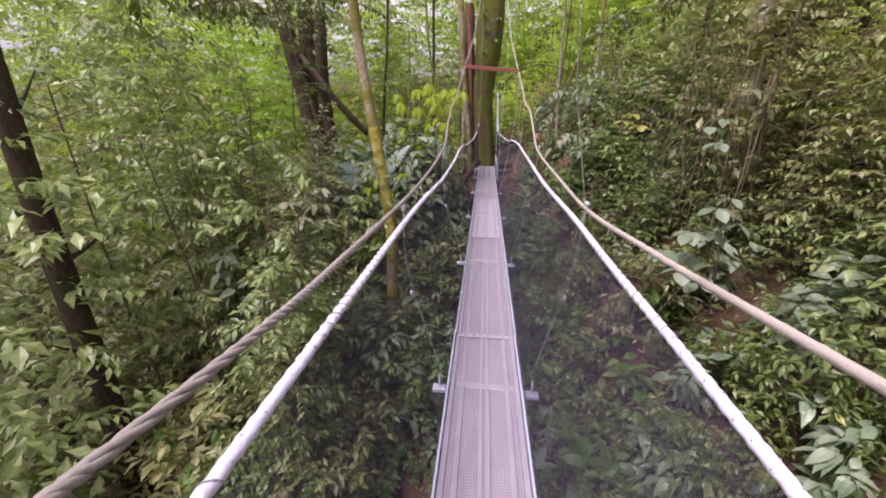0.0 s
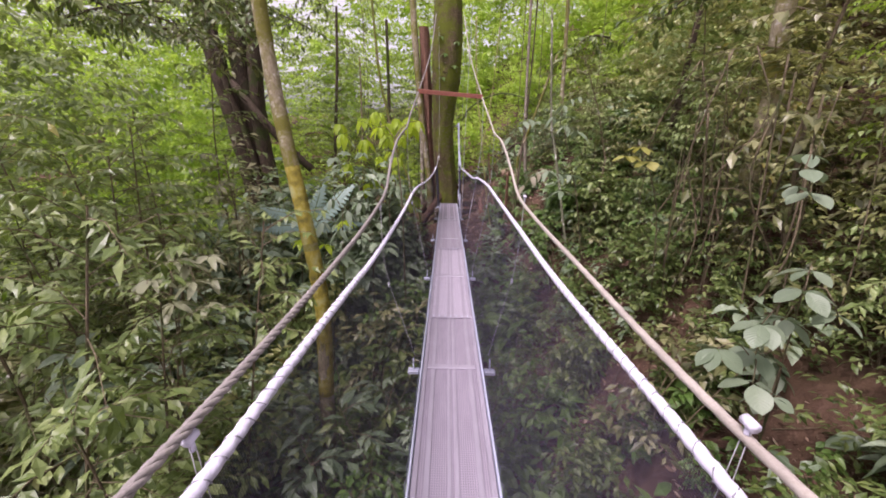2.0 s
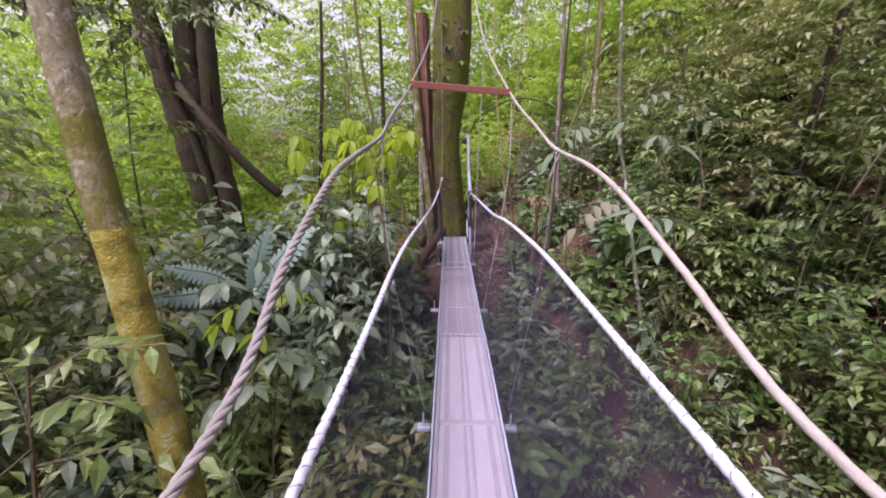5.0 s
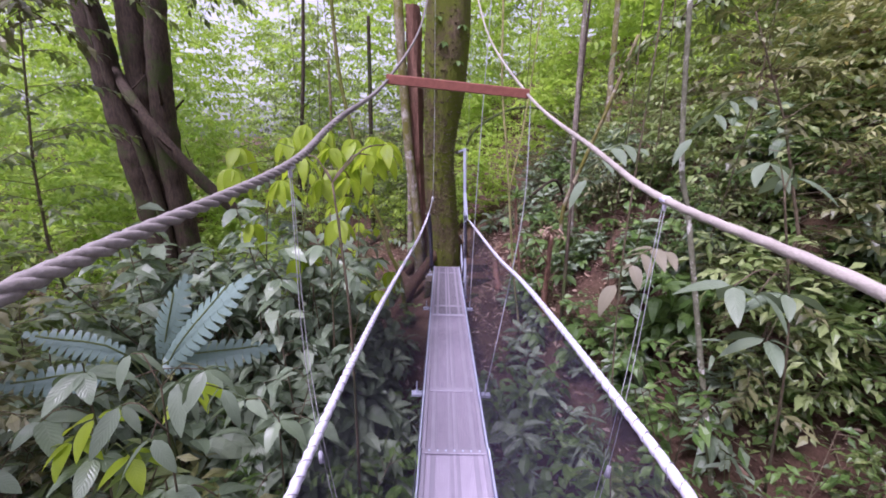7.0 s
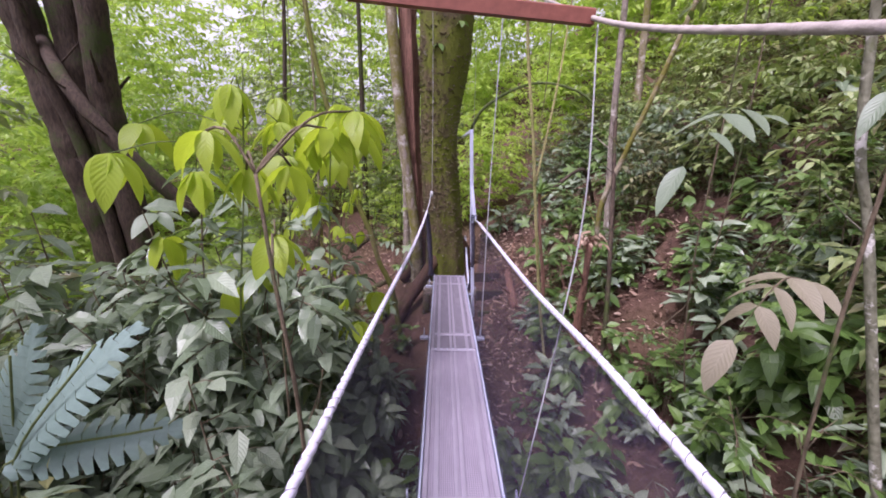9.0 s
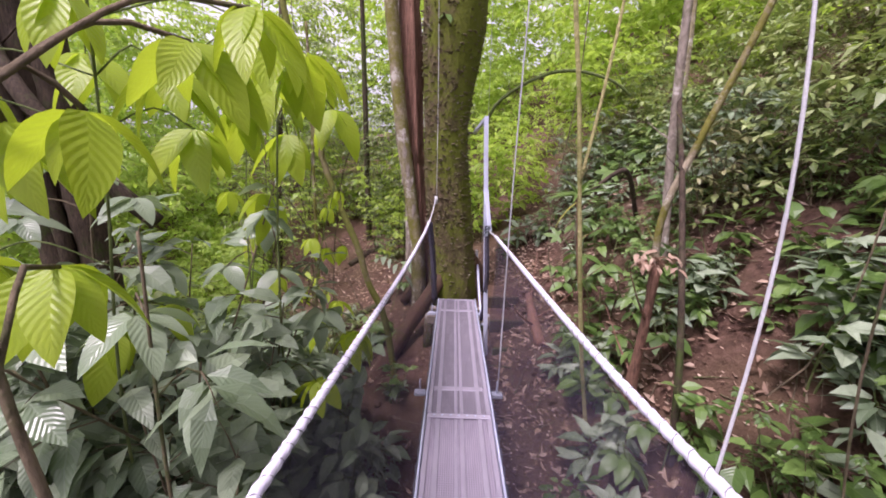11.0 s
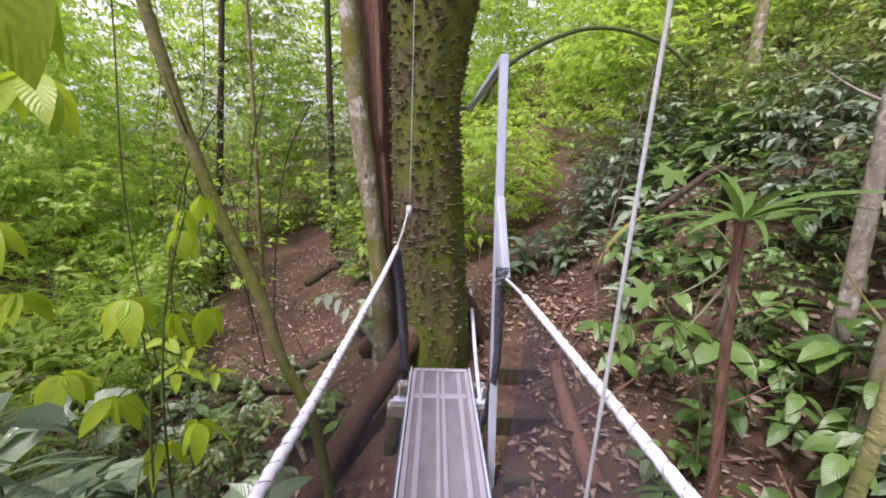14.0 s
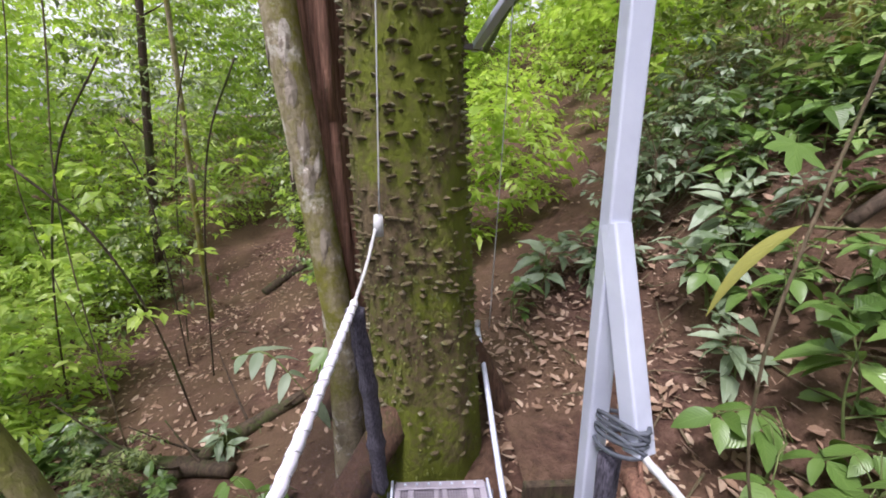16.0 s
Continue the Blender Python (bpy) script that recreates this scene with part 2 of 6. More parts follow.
M_GRATE = metal_material("perforated_metal_plank", (0.28, 0.245, 0.30), (0.39, 0.345, 0.42), 0.5, 0.2, 0.011)
M_GRATE_DARK = metal_material("dark_perforated_plank", (0.17, 0.15, 0.185), (0.29, 0.26, 0.31), 0.55, 0.2, 0.011)
M_GRATE_LIGHT = metal_material("pale_metal_plank", (0.41, 0.365, 0.445), (0.52, 0.465, 0.555), 0.5, 0.15, 0.009)
M_RIB = metal_material("pale_galvanised_rib", (0.285, 0.26, 0.31), (0.38, 0.345, 0.41), 0.5, 0.2)
M_SEAM = metal_material("bright_seam", (0.35, 0.325, 0.385), (0.46, 0.425, 0.50), 0.5, 0.2)
M_GALV = metal_material("galvanised_tube", (0.47, 0.50, 0.63), (0.58, 0.61, 0.74), 0.45, 0.2, 0.0, 12.0)
M_DARKMETAL = metal_material("dark_weathered_steel", (0.10, 0.09, 0.09), (0.22, 0.19, 0.19), 0.55, 0.5)
M_RED = metal_material("red_oxide_painted_steel", (0.17, 0.048, 0.03), (0.29, 0.095, 0.06), 0.6, 0.0)


def rope_material(name, a, b, dirt):
    m, nt, nodes, links = nodes_of(name)
    n1 = noise_tex(nt, 180.0, 3.0, 0.6, coords(nt))
    n2 = noise_tex(nt, 3.0, 6.0, 0.7, coords(nt))
    col = mix_col(nt, n1, a, b)
    col = mix_col(nt, ramp(nt, n2, [(0.5, (0, 0, 0)), (0.75, (0.6, 0.6, 0.6))]), col, dirt)
    finish(nt, col, 0.8, bump(nt, n1, 0.5, 0.003), spec=0.3)
    return m


M_ROPE_WHITE = rope_material("white_wrapped_rope", (0.56, 0.54, 0.66), (0.74, 0.72, 0.84), (0.42, 0.40, 0.46))
M_ROPE_TAN = rope_material("weathered_tan_rope", (0.33, 0.29, 0.25), (0.50, 0.45, 0.40), (0.20, 0.17, 0.15))
# darker copy of the tan rope: shade on the left rope is in the colour
M_ROPE_SHADED = rope_material("weathered_shaded_rope", (0.19, 0.172, 0.16), (0.36, 0.325, 0.305), (0.09, 0.08, 0.075))
M_CORD = rope_material("grey_cord", (0.36, 0.36, 0.38), (0.55, 0.55, 0.57), (0.22, 0.2, 0.2))
M_WINDING = rope_material("grey_winding_cord", (0.2, 0.2, 0.23), (0.32, 0.31, 0.35), (0.14, 0.13, 0.14))
M_CORD_DARK = rope_material("dark_blue_grey_cord", (0.05, 0.06, 0.08), (0.12, 0.13, 0.16), (0.06, 0.06, 0.06))

# fine netting, seen as a veil; extra opacity stands in for shade below the walkway
M_NET, nt, nodes, links = nodes_of("fine_dark_netting")
p, o = finish(nt, (0.060, 0.052, 0.085), 0.8, spec=0.1)
t_b = nodes.new("ShaderNodeBsdfTransparent")
mx = nodes.new("ShaderNodeMixShader")
uvn = nodes.new("ShaderNodeUVMap")
sepn = nodes.new("ShaderNodeSeparateXYZ")
links.new(uvn.outputs[0], sepn.inputs[0])
gx = math_node(nt, "GREATER_THAN", math_node(nt, "SINE", math_node(nt, "MULTIPLY", sepn.outputs[0], 2 * math.pi / 0.006)), 0.72)
gy = math_node(nt, "GREATER_THAN", math_node(nt, "SINE", math_node(nt, "MULTIPLY", sepn.outputs[1], 2 * math.pi / 0.006)), 0.72)
links.new(math_node(nt, "ADD", math_node(nt, "MULTIPLY", math_node(nt, "MAXIMUM", gx, gy), 0.36), 0.30), mx.inputs[0])
links.new(t_b.outputs[0], mx.inputs[1])
links.new(p.outputs[0], mx.inputs[2])
links.new(mx.outputs[0], o.inputs["Surface"])


M_NETHEM, nt, nodes, links = nodes_of("gathered_dark_netting")
h1 = noise_tex(nt, 260.0, 2.0, 0.6, coords(nt, (1, 1, 0.2)))
finish(nt, ramp(nt, h1, [(0.35, (0.035, 0.032, 0.045)), (0.7, (0.13, 0.12, 0.16))]), 0.8, bump(nt, h1, 0.6, 0.004), spec=0.15)


# ---- mesh helpers ----
class Build:
    """Collects vertices, faces and leaf coordinates of one mesh."""

    def __init__(self):
        self.v, self.f, self.uv = [], [], []

    def mesh(self, name, mat, smooth=False):
        me = bpy.data.meshes.new(name)
        me.from_pydata(self.v, [], self.f)
        if any(self.uv):
            arr = np.array(self.uv, dtype=np.float32)
            idx = np.zeros(len(me.loops), dtype=np.int32)
            me.loops.foreach_get("vertex_index", idx)
            layer = me.uv_layers.new(name="UVMap")
            layer.data.foreach_set("uv", arr[idx].ravel())
        if smooth:
            me.polygons.foreach_set("use_smooth", [True] * len(me.polygons))
        me.materials.append(mat)
        me.update()
        return me

    def add(self, p, uv=(0.0, 0.0)):
        self.v.append((p[0], p[1], p[2]))
        self.uv.append(uv)
        return len(self.v) - 1

    def leaf(self, base, way, up, length, width, n=3, droop=0.25, fold=0.2, wide=0.42):
        """A blade from base along way, folded at the midrib and bowing down."""
        way = way.normalized()
        side = way.cross(up)
        if side.length < 1e-4:
            side = way.cross(Vector((1, 0, 0)))
        side.normalize()
        nrm = side.cross(way).normalized()
        rings = []
        for i in range(n + 1):
            s = i / n
            bow = nrm * (-droop * length * s * s)
            c = base + way * (length * s * (1 - 0.15 * droop * s)) + bow
            if i in (0, n):
                rings.append((self.add(c, (0.5, s)),))
            else:
                w = width * 0.5 * (math.sin(math.pi * s ** (0.7 if wide < 0.5 else 1.1)) ** 0.8)
                lift = nrm * (fold * w)
                rings.append((self.add(c - side * w + lift, (0.0, s)), self.add(c, (0.5, s)), self.add(c + side * w + lift, (1.0, s))))
        for a, b in zip(rings, rings[1:]):
            if len(a) == 1 and len(b) == 3:
                self.f += [(a[0], b[1], b[0]), (a[0], b[2], b[1])]
            elif len(a) == 3 and len(b) == 3:
                self.f += [(a[0], a[1], b[1], b[0]), (a[1], a[2], b[2], b[1])]
            elif len(a) == 3:
                self.f += [(a[0], a[1], b[0]), (a[1], a[2], b[0])]

    def tube(self, pts, radii, sides=6, twist=0.0, lobes=0, depth=0.0, cap=True):
        """A tube through pts; lobes and twist wind strands round it."""
        pts = [Vector(p) for p in pts]
        if isinstance(radii, (int, float)):
            radii = [radii] * len(pts)
        first = len(self.v)
        ref = Vector((0.31, 0.17, 0.93)).normalized()
        run = 0.0
        for i, p in enumerate(pts):
            d = (pts[min(i + 1, len(pts) - 1)] - pts[max(i - 1, 0)]).normalized()
            if i:
                run += (p - pts[i - 1]).length
            a = d.cross(ref)
            if a.length < 0.15:
                a = d.cross(Vector((1, 0, 0)))
            a.normalize()
            b = d.cross(a)
            for k in range(sides):
                th = 2 * math.pi * k / sides
                r = radii[i]
                if lobes:
                    r *= 1 - depth * (0.5 + 0.5 * math.cos(lobes * th + twist * run))
                self.add(p + (a * math.cos(th) + b * math.sin(th)) * r, (k / sides, run))
        for i in range(len(pts) - 1):
            for k in range(sides):
                q = first + i * sides
                self.f.append((q + k, q + (k + 1) % sides, q + sides + (k + 1) % sides, q + sides + k))
        if cap:
            self.f.append(tuple(first + k for k in reversed(range(sides))))
            self.f.append(tuple(first + (len(pts) - 1) * sides + k for k in range(sides)))

    def box(self, lo, hi, bevel=0.0):
        x0, y0, z0 = lo
        x1, y1, z1 = hi
        b = bevel
        if b <= 0:
            q = [self.add(p) for p in ((x0, y0, z0), (x1, y0, z0), (x1, y1, z0), (x0, y1, z0), (x0, y0, z1), (x1, y0, z1), (x1, y1, z1), (x0, y1, z1))]
            self.f += [tuple(q[i] for i in f) for f in ((0, 3, 2, 1), (4, 5, 6, 7), (0, 1, 5, 4), (1, 2, 6, 5), (2, 3, 7, 6), (3, 0, 4, 7))]
            return
        # chamfered top edges
        lo8 = [(x0, y0, z0), (x1, y0, z0), (x1, y1, z0), (x0, y1, z0)]
        mid = [(x0, y0, z1 - b), (x1, y0, z1 - b), (x1, y1, z1 - b), (x0, y1, z1 - b)]
        top = [(x0 + b, y0 + b, z1), (x1 - b, y0 + b, z1), (x1 - b, y1 - b, z1), (x0 + b, y1 - b, z1)]
        a = [self.add(p) for p in lo8]
        m = [self.add(p) for p in mid]
        t = [self.add(p) for p in top]
        self.f.append(tuple(reversed(a)))
        self.f.append(tuple(t))
        for i in range(4):
            j = (i + 1) % 4
            self.f.append((a[i], a[j], m[j], m[i]))
            self.f.append((m[i], m[j], t[j], t[i]))


def part(name, build, material, parent, label="", smooth=False):
    ob = new(name, build.mesh(name, material, smooth))
    ob.parent = parent
    if label:
        ob["label"] = label
    return ob


def thing(name, label, category, group="", kind="", at=(0, 0, 0)):
    ob = new(name)
    ob.empty_display_size = 0.2
    ob.location = at
    return tagged(ob, label, category, group, kind)


def spline(pts, step):
    """Points along a smooth curve through pts, about step apart."""
    P = [Vector(p) for p in pts]
    P = [P[0] * 2 - P[1]] + P + [P[-1] * 2 - P[-2]]
    out = []
    for i in range(1, len(P) - 2):
        n = max(1, int((P[i + 1] - P[i]).length / step))
        for k in range(n):
            t = k / n
            a, b, c, d = P[i - 1], P[i], P[i + 1], P[i + 2]
            out.append(0.5 * ((2 * b) + (c - a) * t + (2 * a - 5 * b + 4 * c - d) * t * t + (3 * b - a - 3 * c + d) * t ** 3))
    out.append(P[-2])
    return out


def lerp_table(x, table):
    for (x0, v0), (x1, v1) in zip(table, table[1:]):
        if x <= x1:
            t = max(0.0, (x - x0) / (x1 - x0))
            return v0 + (v1 - v0) * t
    return table[-1][1]


# ---- the ground ----
FLOOR_LINE = ((-60, -4.5), (-6, -3.6), (0, -3.4), (3, -3.05), (5, -2.75), (6.5, -2.4), (8, -1.75), (8.8, -1.4), (9.6, -1.08), (10.5, -0.85),
              (11.5, -0.74), (13, -0.68), (15, -0.6), (18, -0.3), (25, 1.0), (45, 4.0), (80, 6.0), (600, 8.0))
SIDE_LINE = ((-600, -6.0), (-60, -5.0), (-20, -3.2), (-8, -2.0), (-4, -1.35), (-2, -0.78), (-0.7, -0.28), (0, 0), (0.5, 0.18), (1.4, 0.68), (2.2, 1.5), (4, 2.6), (8, 5.0), (16, 9.0), (40, 15.0), (600, 25.0))


def ground_z(x, y):
    gully = max(0.0, min(1.0, (8.5 - y) / 5.0))
    side = lerp_table(x, SIDE_LINE)
    if x > 0:
        side *= 1.0 + 0.15 * gully
    n = noise.noise(Vector((x * 0.5, y * 0.5, 3.1))) * 0.16 + noise.noise(Vector((x * 1.7, y * 1.7, 9.1))) * 0.06
    n += noise.noise(Vector((x * 6, y * 6, 1.7))) * 0.022
    near = min(1.0, abs(x) / 0.8) if 10.3 < y < 12.5 else 1.0
    return lerp_table(y, FLOOR_LINE) + side + n * near


def axis(breaks):
    out = []
    for a, b, step in breaks:
        n = max(1, round((b - a) / step))
        out += [a + (b - a) * i / n for i in range(n)]
    return out + [breaks[-1][1]]


gxs = axis([(-600, -60, 90), (-60, -20, 8), (-20, -6, 1.0), (-6, 6, 0.14), (6, 20, 1.0), (20, 60, 8), (60, 600, 90)])
gys = axis([(-600, -40, 90), (-40, -3, 4), (-3, 6, 0.3), (6, 19, 0.13), (19, 40, 1.5), (40, 80, 8), (80, 600, 90)])
b = Build()
for y in gys:
    for x in gxs:
        b.add((x, y, ground_z(x, y)))
b.uv = []
nx = len(gxs)
for j in range(len(gys) - 1):
    for i in range(nx - 1):
        q = j * nx + i
        b.f.append((q, q + 1, q + nx + 1, q + nx))
ground = new("ground", b.mesh("ground", M_SOIL, True))
tagged(ground, "red-brown forest soil of a steep gully", "ground", kind="structure")


# ---- the hanging walkway ----
DX = 0.035


def deck_z(y):
    return -0.045 * y


UP_AXIS = Vector((0, 0, 1))
bridge = thing("suspension_walkway", "narrow metal plank walkway hung on ropes with netted sides", "footbridge")

JOINTS = (-2.3, 0.05, 2.35, 4.66, 6.98, 9.2, 11.35)
for i, (ya, yb) in enumerate(zip(JOINTS, JOINTS[1:])):
    pale = i == 3
    panel_mat = M_GRATE_LIGHT if pale else (M_GRATE_DARK if i == 5 else M_GRATE)
    lift = 0.006 * (i % 2)
    b = Build()
    b.box((DX - 0.198, 0, -0.012), (DX + 0.198, yb - ya - 0.004, 0.0), 0.003)
    panel = part("deck_panel", b, panel_mat, bridge, "pale metal plank" if pale else "perforated grey metal plank with raised ribs")
    slope = math.atan2(deck_z(yb) - deck_z(ya), yb - ya)
    panel.matrix_basis = pose(0, ya, deck_z(ya) + lift, math.degrees(slope), 0, random.uniform(-0.25, 0.25))
    ln = yb - ya - 0.01
    for x, w, h in ((-0.125, 0.028, 0.006), (-0.018, 0.02, 0.007), (0.018, 0.02, 0.007), (0.125, 0.028, 0.006)):
        b = Build()
        b.box((DX + x - w / 2, 0.004, 0.0), (DX + x + w / 2, ln - 0.004, h if not pale else 0.003), 0.002)
        part("rib", b, M_RIB, panel)
    for sx in (-1, 1):
        b = Build()
        x0, x1 = sorted((DX + sx * 0.168, DX + sx * 0.196))
        b.box((x0, 0.002, 0.0), (x1, ln, 0.009), 0.003)
        part("edge_strip", b, M_RIB, panel)
        b = Build()
        x0, x1 = sorted((DX + sx * 0.2, DX + sx * 0.211))
        b.box((x0, -0.01, -0.03), (x1, ln, 0.028), 0.003)
        part("side_flange", b, M_GALV, panel)
    b = Build()
    b.box((DX - 0.19, ln - 0.035, 0.008), (DX + 0.19, ln + 0.004, 0.014), 0.003)
    part("seam_strip", b, M_SEAM if 8.9 < yb < 9.5 else M_RIB, panel, "pale seam strip")
    for k in range(7):
        b = Build()
        cx = DX - 0.15 + 0.05 * k
        b.tube([(cx, ln - 0.015, 0.012), (cx, ln - 0.015, 0.019)], 0.006, 6)
        part("rivet", b, M_GALV, panel)

CROSSBARS = (-0.2, 1.8, 3.82, 5.76, 7.63, 9.48, 11.0)
for y in CROSSBARS:
    z = deck_z(y)
    b = Build()
    b.box((DX - 0.30, y - 0.025, z - 0.04), (DX + 0.30, y + 0.025, z - 0.016), 0.004)
    bar = part("crossbar", b, M_GALV, bridge, "flat galvanised crossbar under the planks")
    b = Build()
    b.box((DX - 0.165, y - 0.022, z + 0.004), (DX + 0.165, y + 0.022, z + 0.013), 0.004)
    part("clamp_strip", b, M_RIB, bridge)
    for sx in (-1, 1):
        b = Build()
        cx = DX + sx * 0.262
        b.tube([(cx, y, z - 0.05), (cx, y, z + 0.035)], 0.006, 8)
        ring = [(cx, y + 0.018 * math.cos(a), z + 0.052 + 0.018 * math.sin(a)) for a in np.linspace(0, 2 * math.pi, 13)]
        b.tube(ring, 0.004, 6)
        part("eye_bolt", b, M_GALV, bar, "galvanised eye bolt", True)

RAIL_L = ((-0.40, -2.6, 1.1), (-0.40, 0.35, 0.965), (-0.40, 1.1, 0.93), (-0.40, 2.0, 0.885), (-0.395, 2.8, 0.82), (-0.39, 3.4, 0.765), (-0.39, 4.2, 0.725), (-0.39, 5.0, 0.70),
          (-0.39, 5.8, 0.70), (-0.39, 6.4, 0.665), (-0.39, 7.0, 0.61), (-0.385, 8.0, 0.50), (-0.37, 8.5, 0.465), (-0.33, 9.5, 0.42), (-0.295, 10.5, 0.41), (-0.27, 11.15, 0.44))
RAIL_R = ((0.44, -2.6, 1.08), (0.44, 0.4, 0.96), (0.44, 1.3, 0.915), (0.44, 2.0, 0.89), (0.435, 3.0, 0.835), (0.43, 4.0, 0.825), (0.43, 5.0, 0.81), (0.43, 5.7, 0.80),
          (0.425, 6.4, 0.76), (0.42, 7.2, 0.69), (0.415, 8.0, 0.585), (0.385, 8.6, 0.555), (0.345, 9.5, 0.52), (0.315, 10.2, 0.49))
for pts, lab in ((RAIL_L, "white wrapped rope handrail"), (RAIL_R, "white wrapped rope handrail")):
    line = spline(pts, 0.009)
    b = Build()
    b.tube(line, 0.0142, 9, 2 * math.pi / 0.045, 1, 0.18)
    part("handrail_rope", b, M_ROPE_WHITE, bridge, lab, True)
    # dark cord wound round the rope and through the net
    b = Build()
    coil, run = [], 0.0
    for k in range(len(line) - 1):
        d = (line[k + 1] - line[k]).normalized()
        a = d.cross(UP_AXIS).normalized()
        c = d.cross(a)
        run += (line[k + 1] - line[k]).length
        th = run * 2 * math.pi / 0.05
        coil.append(line[k] + (a * math.cos(th) + c * math.sin(th)) * 0.0140)
    b.tube(coil, 0.0015, 4)
    part("winding_cord", b, M_WINDING, bridge, "thin dark cord wound round the handrail")

UP_L = ((-0.47, -2.6, 1.55), (-0.46, 0.25, 1.095), (-0.455, 1.2, 0.995), (-0.455, 2.3, 0.92), (-0.455, 3.2, 0.90), (-0.455, 3.8, 0.915), (-0.455, 4.3, 0.965), (-0.455, 4.6, 1.13),
        (-0.455, 5.0, 1.275), (-0.455, 5.3, 1.325), (-0.455, 5.98, 1.405), (-0.46, 6.5, 1.545), (-0.46, 7.88, 1.89), (-0.36, 9.8, 2.7), (-0.30, 11.45, 3.75))
UP_R = ((0.51, -2.6, 1.6), (0.50, 0.45, 1.14), (0.50, 1.2, 1.03), (0.50, 2.0, 0.935), (0.50, 2.9, 0.92), (0.50, 3.8, 0.92), (0.50, 4.3, 0.955), (0.50, 4.7, 1.09),
        (0.50, 5.1, 1.22), (0.50, 5.45, 1.29), (0.50, 6.02, 1.345), (0.505, 6.5, 1.455), (0.50, 7.88, 1.82), (0.40, 9.8, 2.65), (0.32, 11.45, 3.72))
for pts in (UP_L, UP_R):
    line = spline(pts, 0.012)
    b = Build()
    if pts is UP_L:
        # three strands laid round each other
        for phase in (0.0, 2.094, 4.189):
            run, strand = phase, []
            for k, p in enumerate(line):
                way = (line[min(k + 1, len(line) - 1)] - line[max(k - 1, 0)]).normalized()
                a = way.cross(UP_AXIS).normalized()
                strand.append(p + (a * math.cos(run) + way.cross(a) * math.sin(run)) * 0.0054)
                run += 0.012 * 2 * math.pi / 0.095
            b.tube(strand, 0.0061, 7)
    else:
        b.tube(line, 0.0104, 12, 2 * math.pi / 0.075, 3, 0.14)
    part("suspension_rope", b, M_ROPE_SHADED if pts is UP_L else M_ROPE_TAN, bridge, "weathered twisted suspension rope, shade in its dark grey" if pts is UP_L else "weathered tan twisted suspension rope", True)

# spreader bar between the suspension ropes
b = Build()
b.box((-0.49, -0.022, -0.03), (0.49, 0.022, 0.03), 0.006)
spreader = part("spreader_bar", b, M_RED, bridge, "red-brown painted steel spreader bar")
spreader.matrix_basis = pose(0.02, 7.88, 1.857, 0, 4.1, 1.0)

# suspender cords with clips from the upper ropes down to the crossbars
for y, zl, zr in ((2.0, 0.915, 0.965), (4.05, 0.905, 0.985), (5.98, 1.40, 1.34)):
    for sx, zt, xt, xr in ((-1, zl, -0.455, -0.40), (1, zr, 0.50, 0.435)):
        cz = deck_z(y)
        xb = DX + sx * 0.262
        for off in (-0.006, 0.006):
            b = Build()
            b.tube(spline([(xt, y + off, zt), (xr + sx * 0.03, y + off * 2.5, (zt + cz) * 0.62), (xb, y + off - 0.12, cz + 0.04)], 0.08), 0.0011, 5)
            part("suspender_cord", b, M_CORD, bridge, "pale grey suspender cord", True)
        b = Build()
        b.tube([(xt, y - 0.013, zt), (xt, y + 0.013, zt)], 0.0105, 8)
        b.tube([(xt, y, zt - 0.028), (xt, y, zt - 0.010)], 0.006, 6)
        part("rope_clip", b, M_ROPE_WHITE, bridge, "pale lavender rope clip", True)
        b = Build()
        b.tube([(xr + sx * 0.012, y - 0.03, (zt + cz) * 0.5 + 0.012), (xr + sx * 0.008, y - 0.032, (zt + cz) * 0.5 - 0.022)], [0.006, 0.009], 7)
        part("cord_tag", b, M_ROPE_WHITE, bridge, "small white plastic tag on the cord", True)

# netting between deck edge and handrail
for sx, rail in ((-1, RAIL_L), (1, RAIL_R)):
    line = spline(rail, 0.12)
    b = Build()
    rows = 5
    for i, p in enumerate(line):
        foot = Vector((DX + sx * 0.214, p.y, deck_z(p.y) + 0.01))
        for k in range(rows):
            s = k / (rows - 1)
            q = foot.lerp(p, s)
            q.x += sx * (0.035 * math.sin(math.pi * s) + 0.012 * noise.noise(Vector((p.y * 2, s * 3, sx))))
            b.add(q, (i * 0.12, s))
    for i in range(len(line) - 1):
        for k in range(rows - 1):
            q = i * rows + k
            b.f.append((q, q + 1, q + rows + 1, q + rows))
    part("side_net", b, M_NET, bridge, "fine dark side netting", True)
    # lacing along the deck edge
    b = Build()
    lace = []
    for i in range(0, 230):
        y = -2.0 + i * 0.058
        lace.append((DX + sx * (0.214 + 0.006 * (i % 2)), y, deck_z(y) + 0.012 + 0.016 * (i % 2)))
    b.tube(lace, 0.0032, 5)
    part("lacing_cord", b, M_CORD_DARK, bridge, "dark lacing cord", True)

# net gathered into a hem at the ends, and wound round the lower post
for name, lab, ends, half in (("gathered_net", "dark netting gathered beside the trunk", ((-0.27, 11.14, 0.42), (-0.235, 11.22, 0.0), (-0.215, 11.3, -0.48)), 0.032),
                              ("gathered_net", "dark netting gathered against the post", ((0.272, 10.53, 0.42), (0.289, 10.545, 0.0), (0.27, 10.7, -0.45)), 0.022)):
    line = spline(ends, 0.03)
    b = Build()
    b.tube(line, [half * (1 + 0.35 * noise.noise(Vector((k * 0.5, half * 90, 1)))) for k in range(len(line))], 12, 2.0, 4, 0.35)
    part(name, b, M_NETHEM, bridge, lab, True)

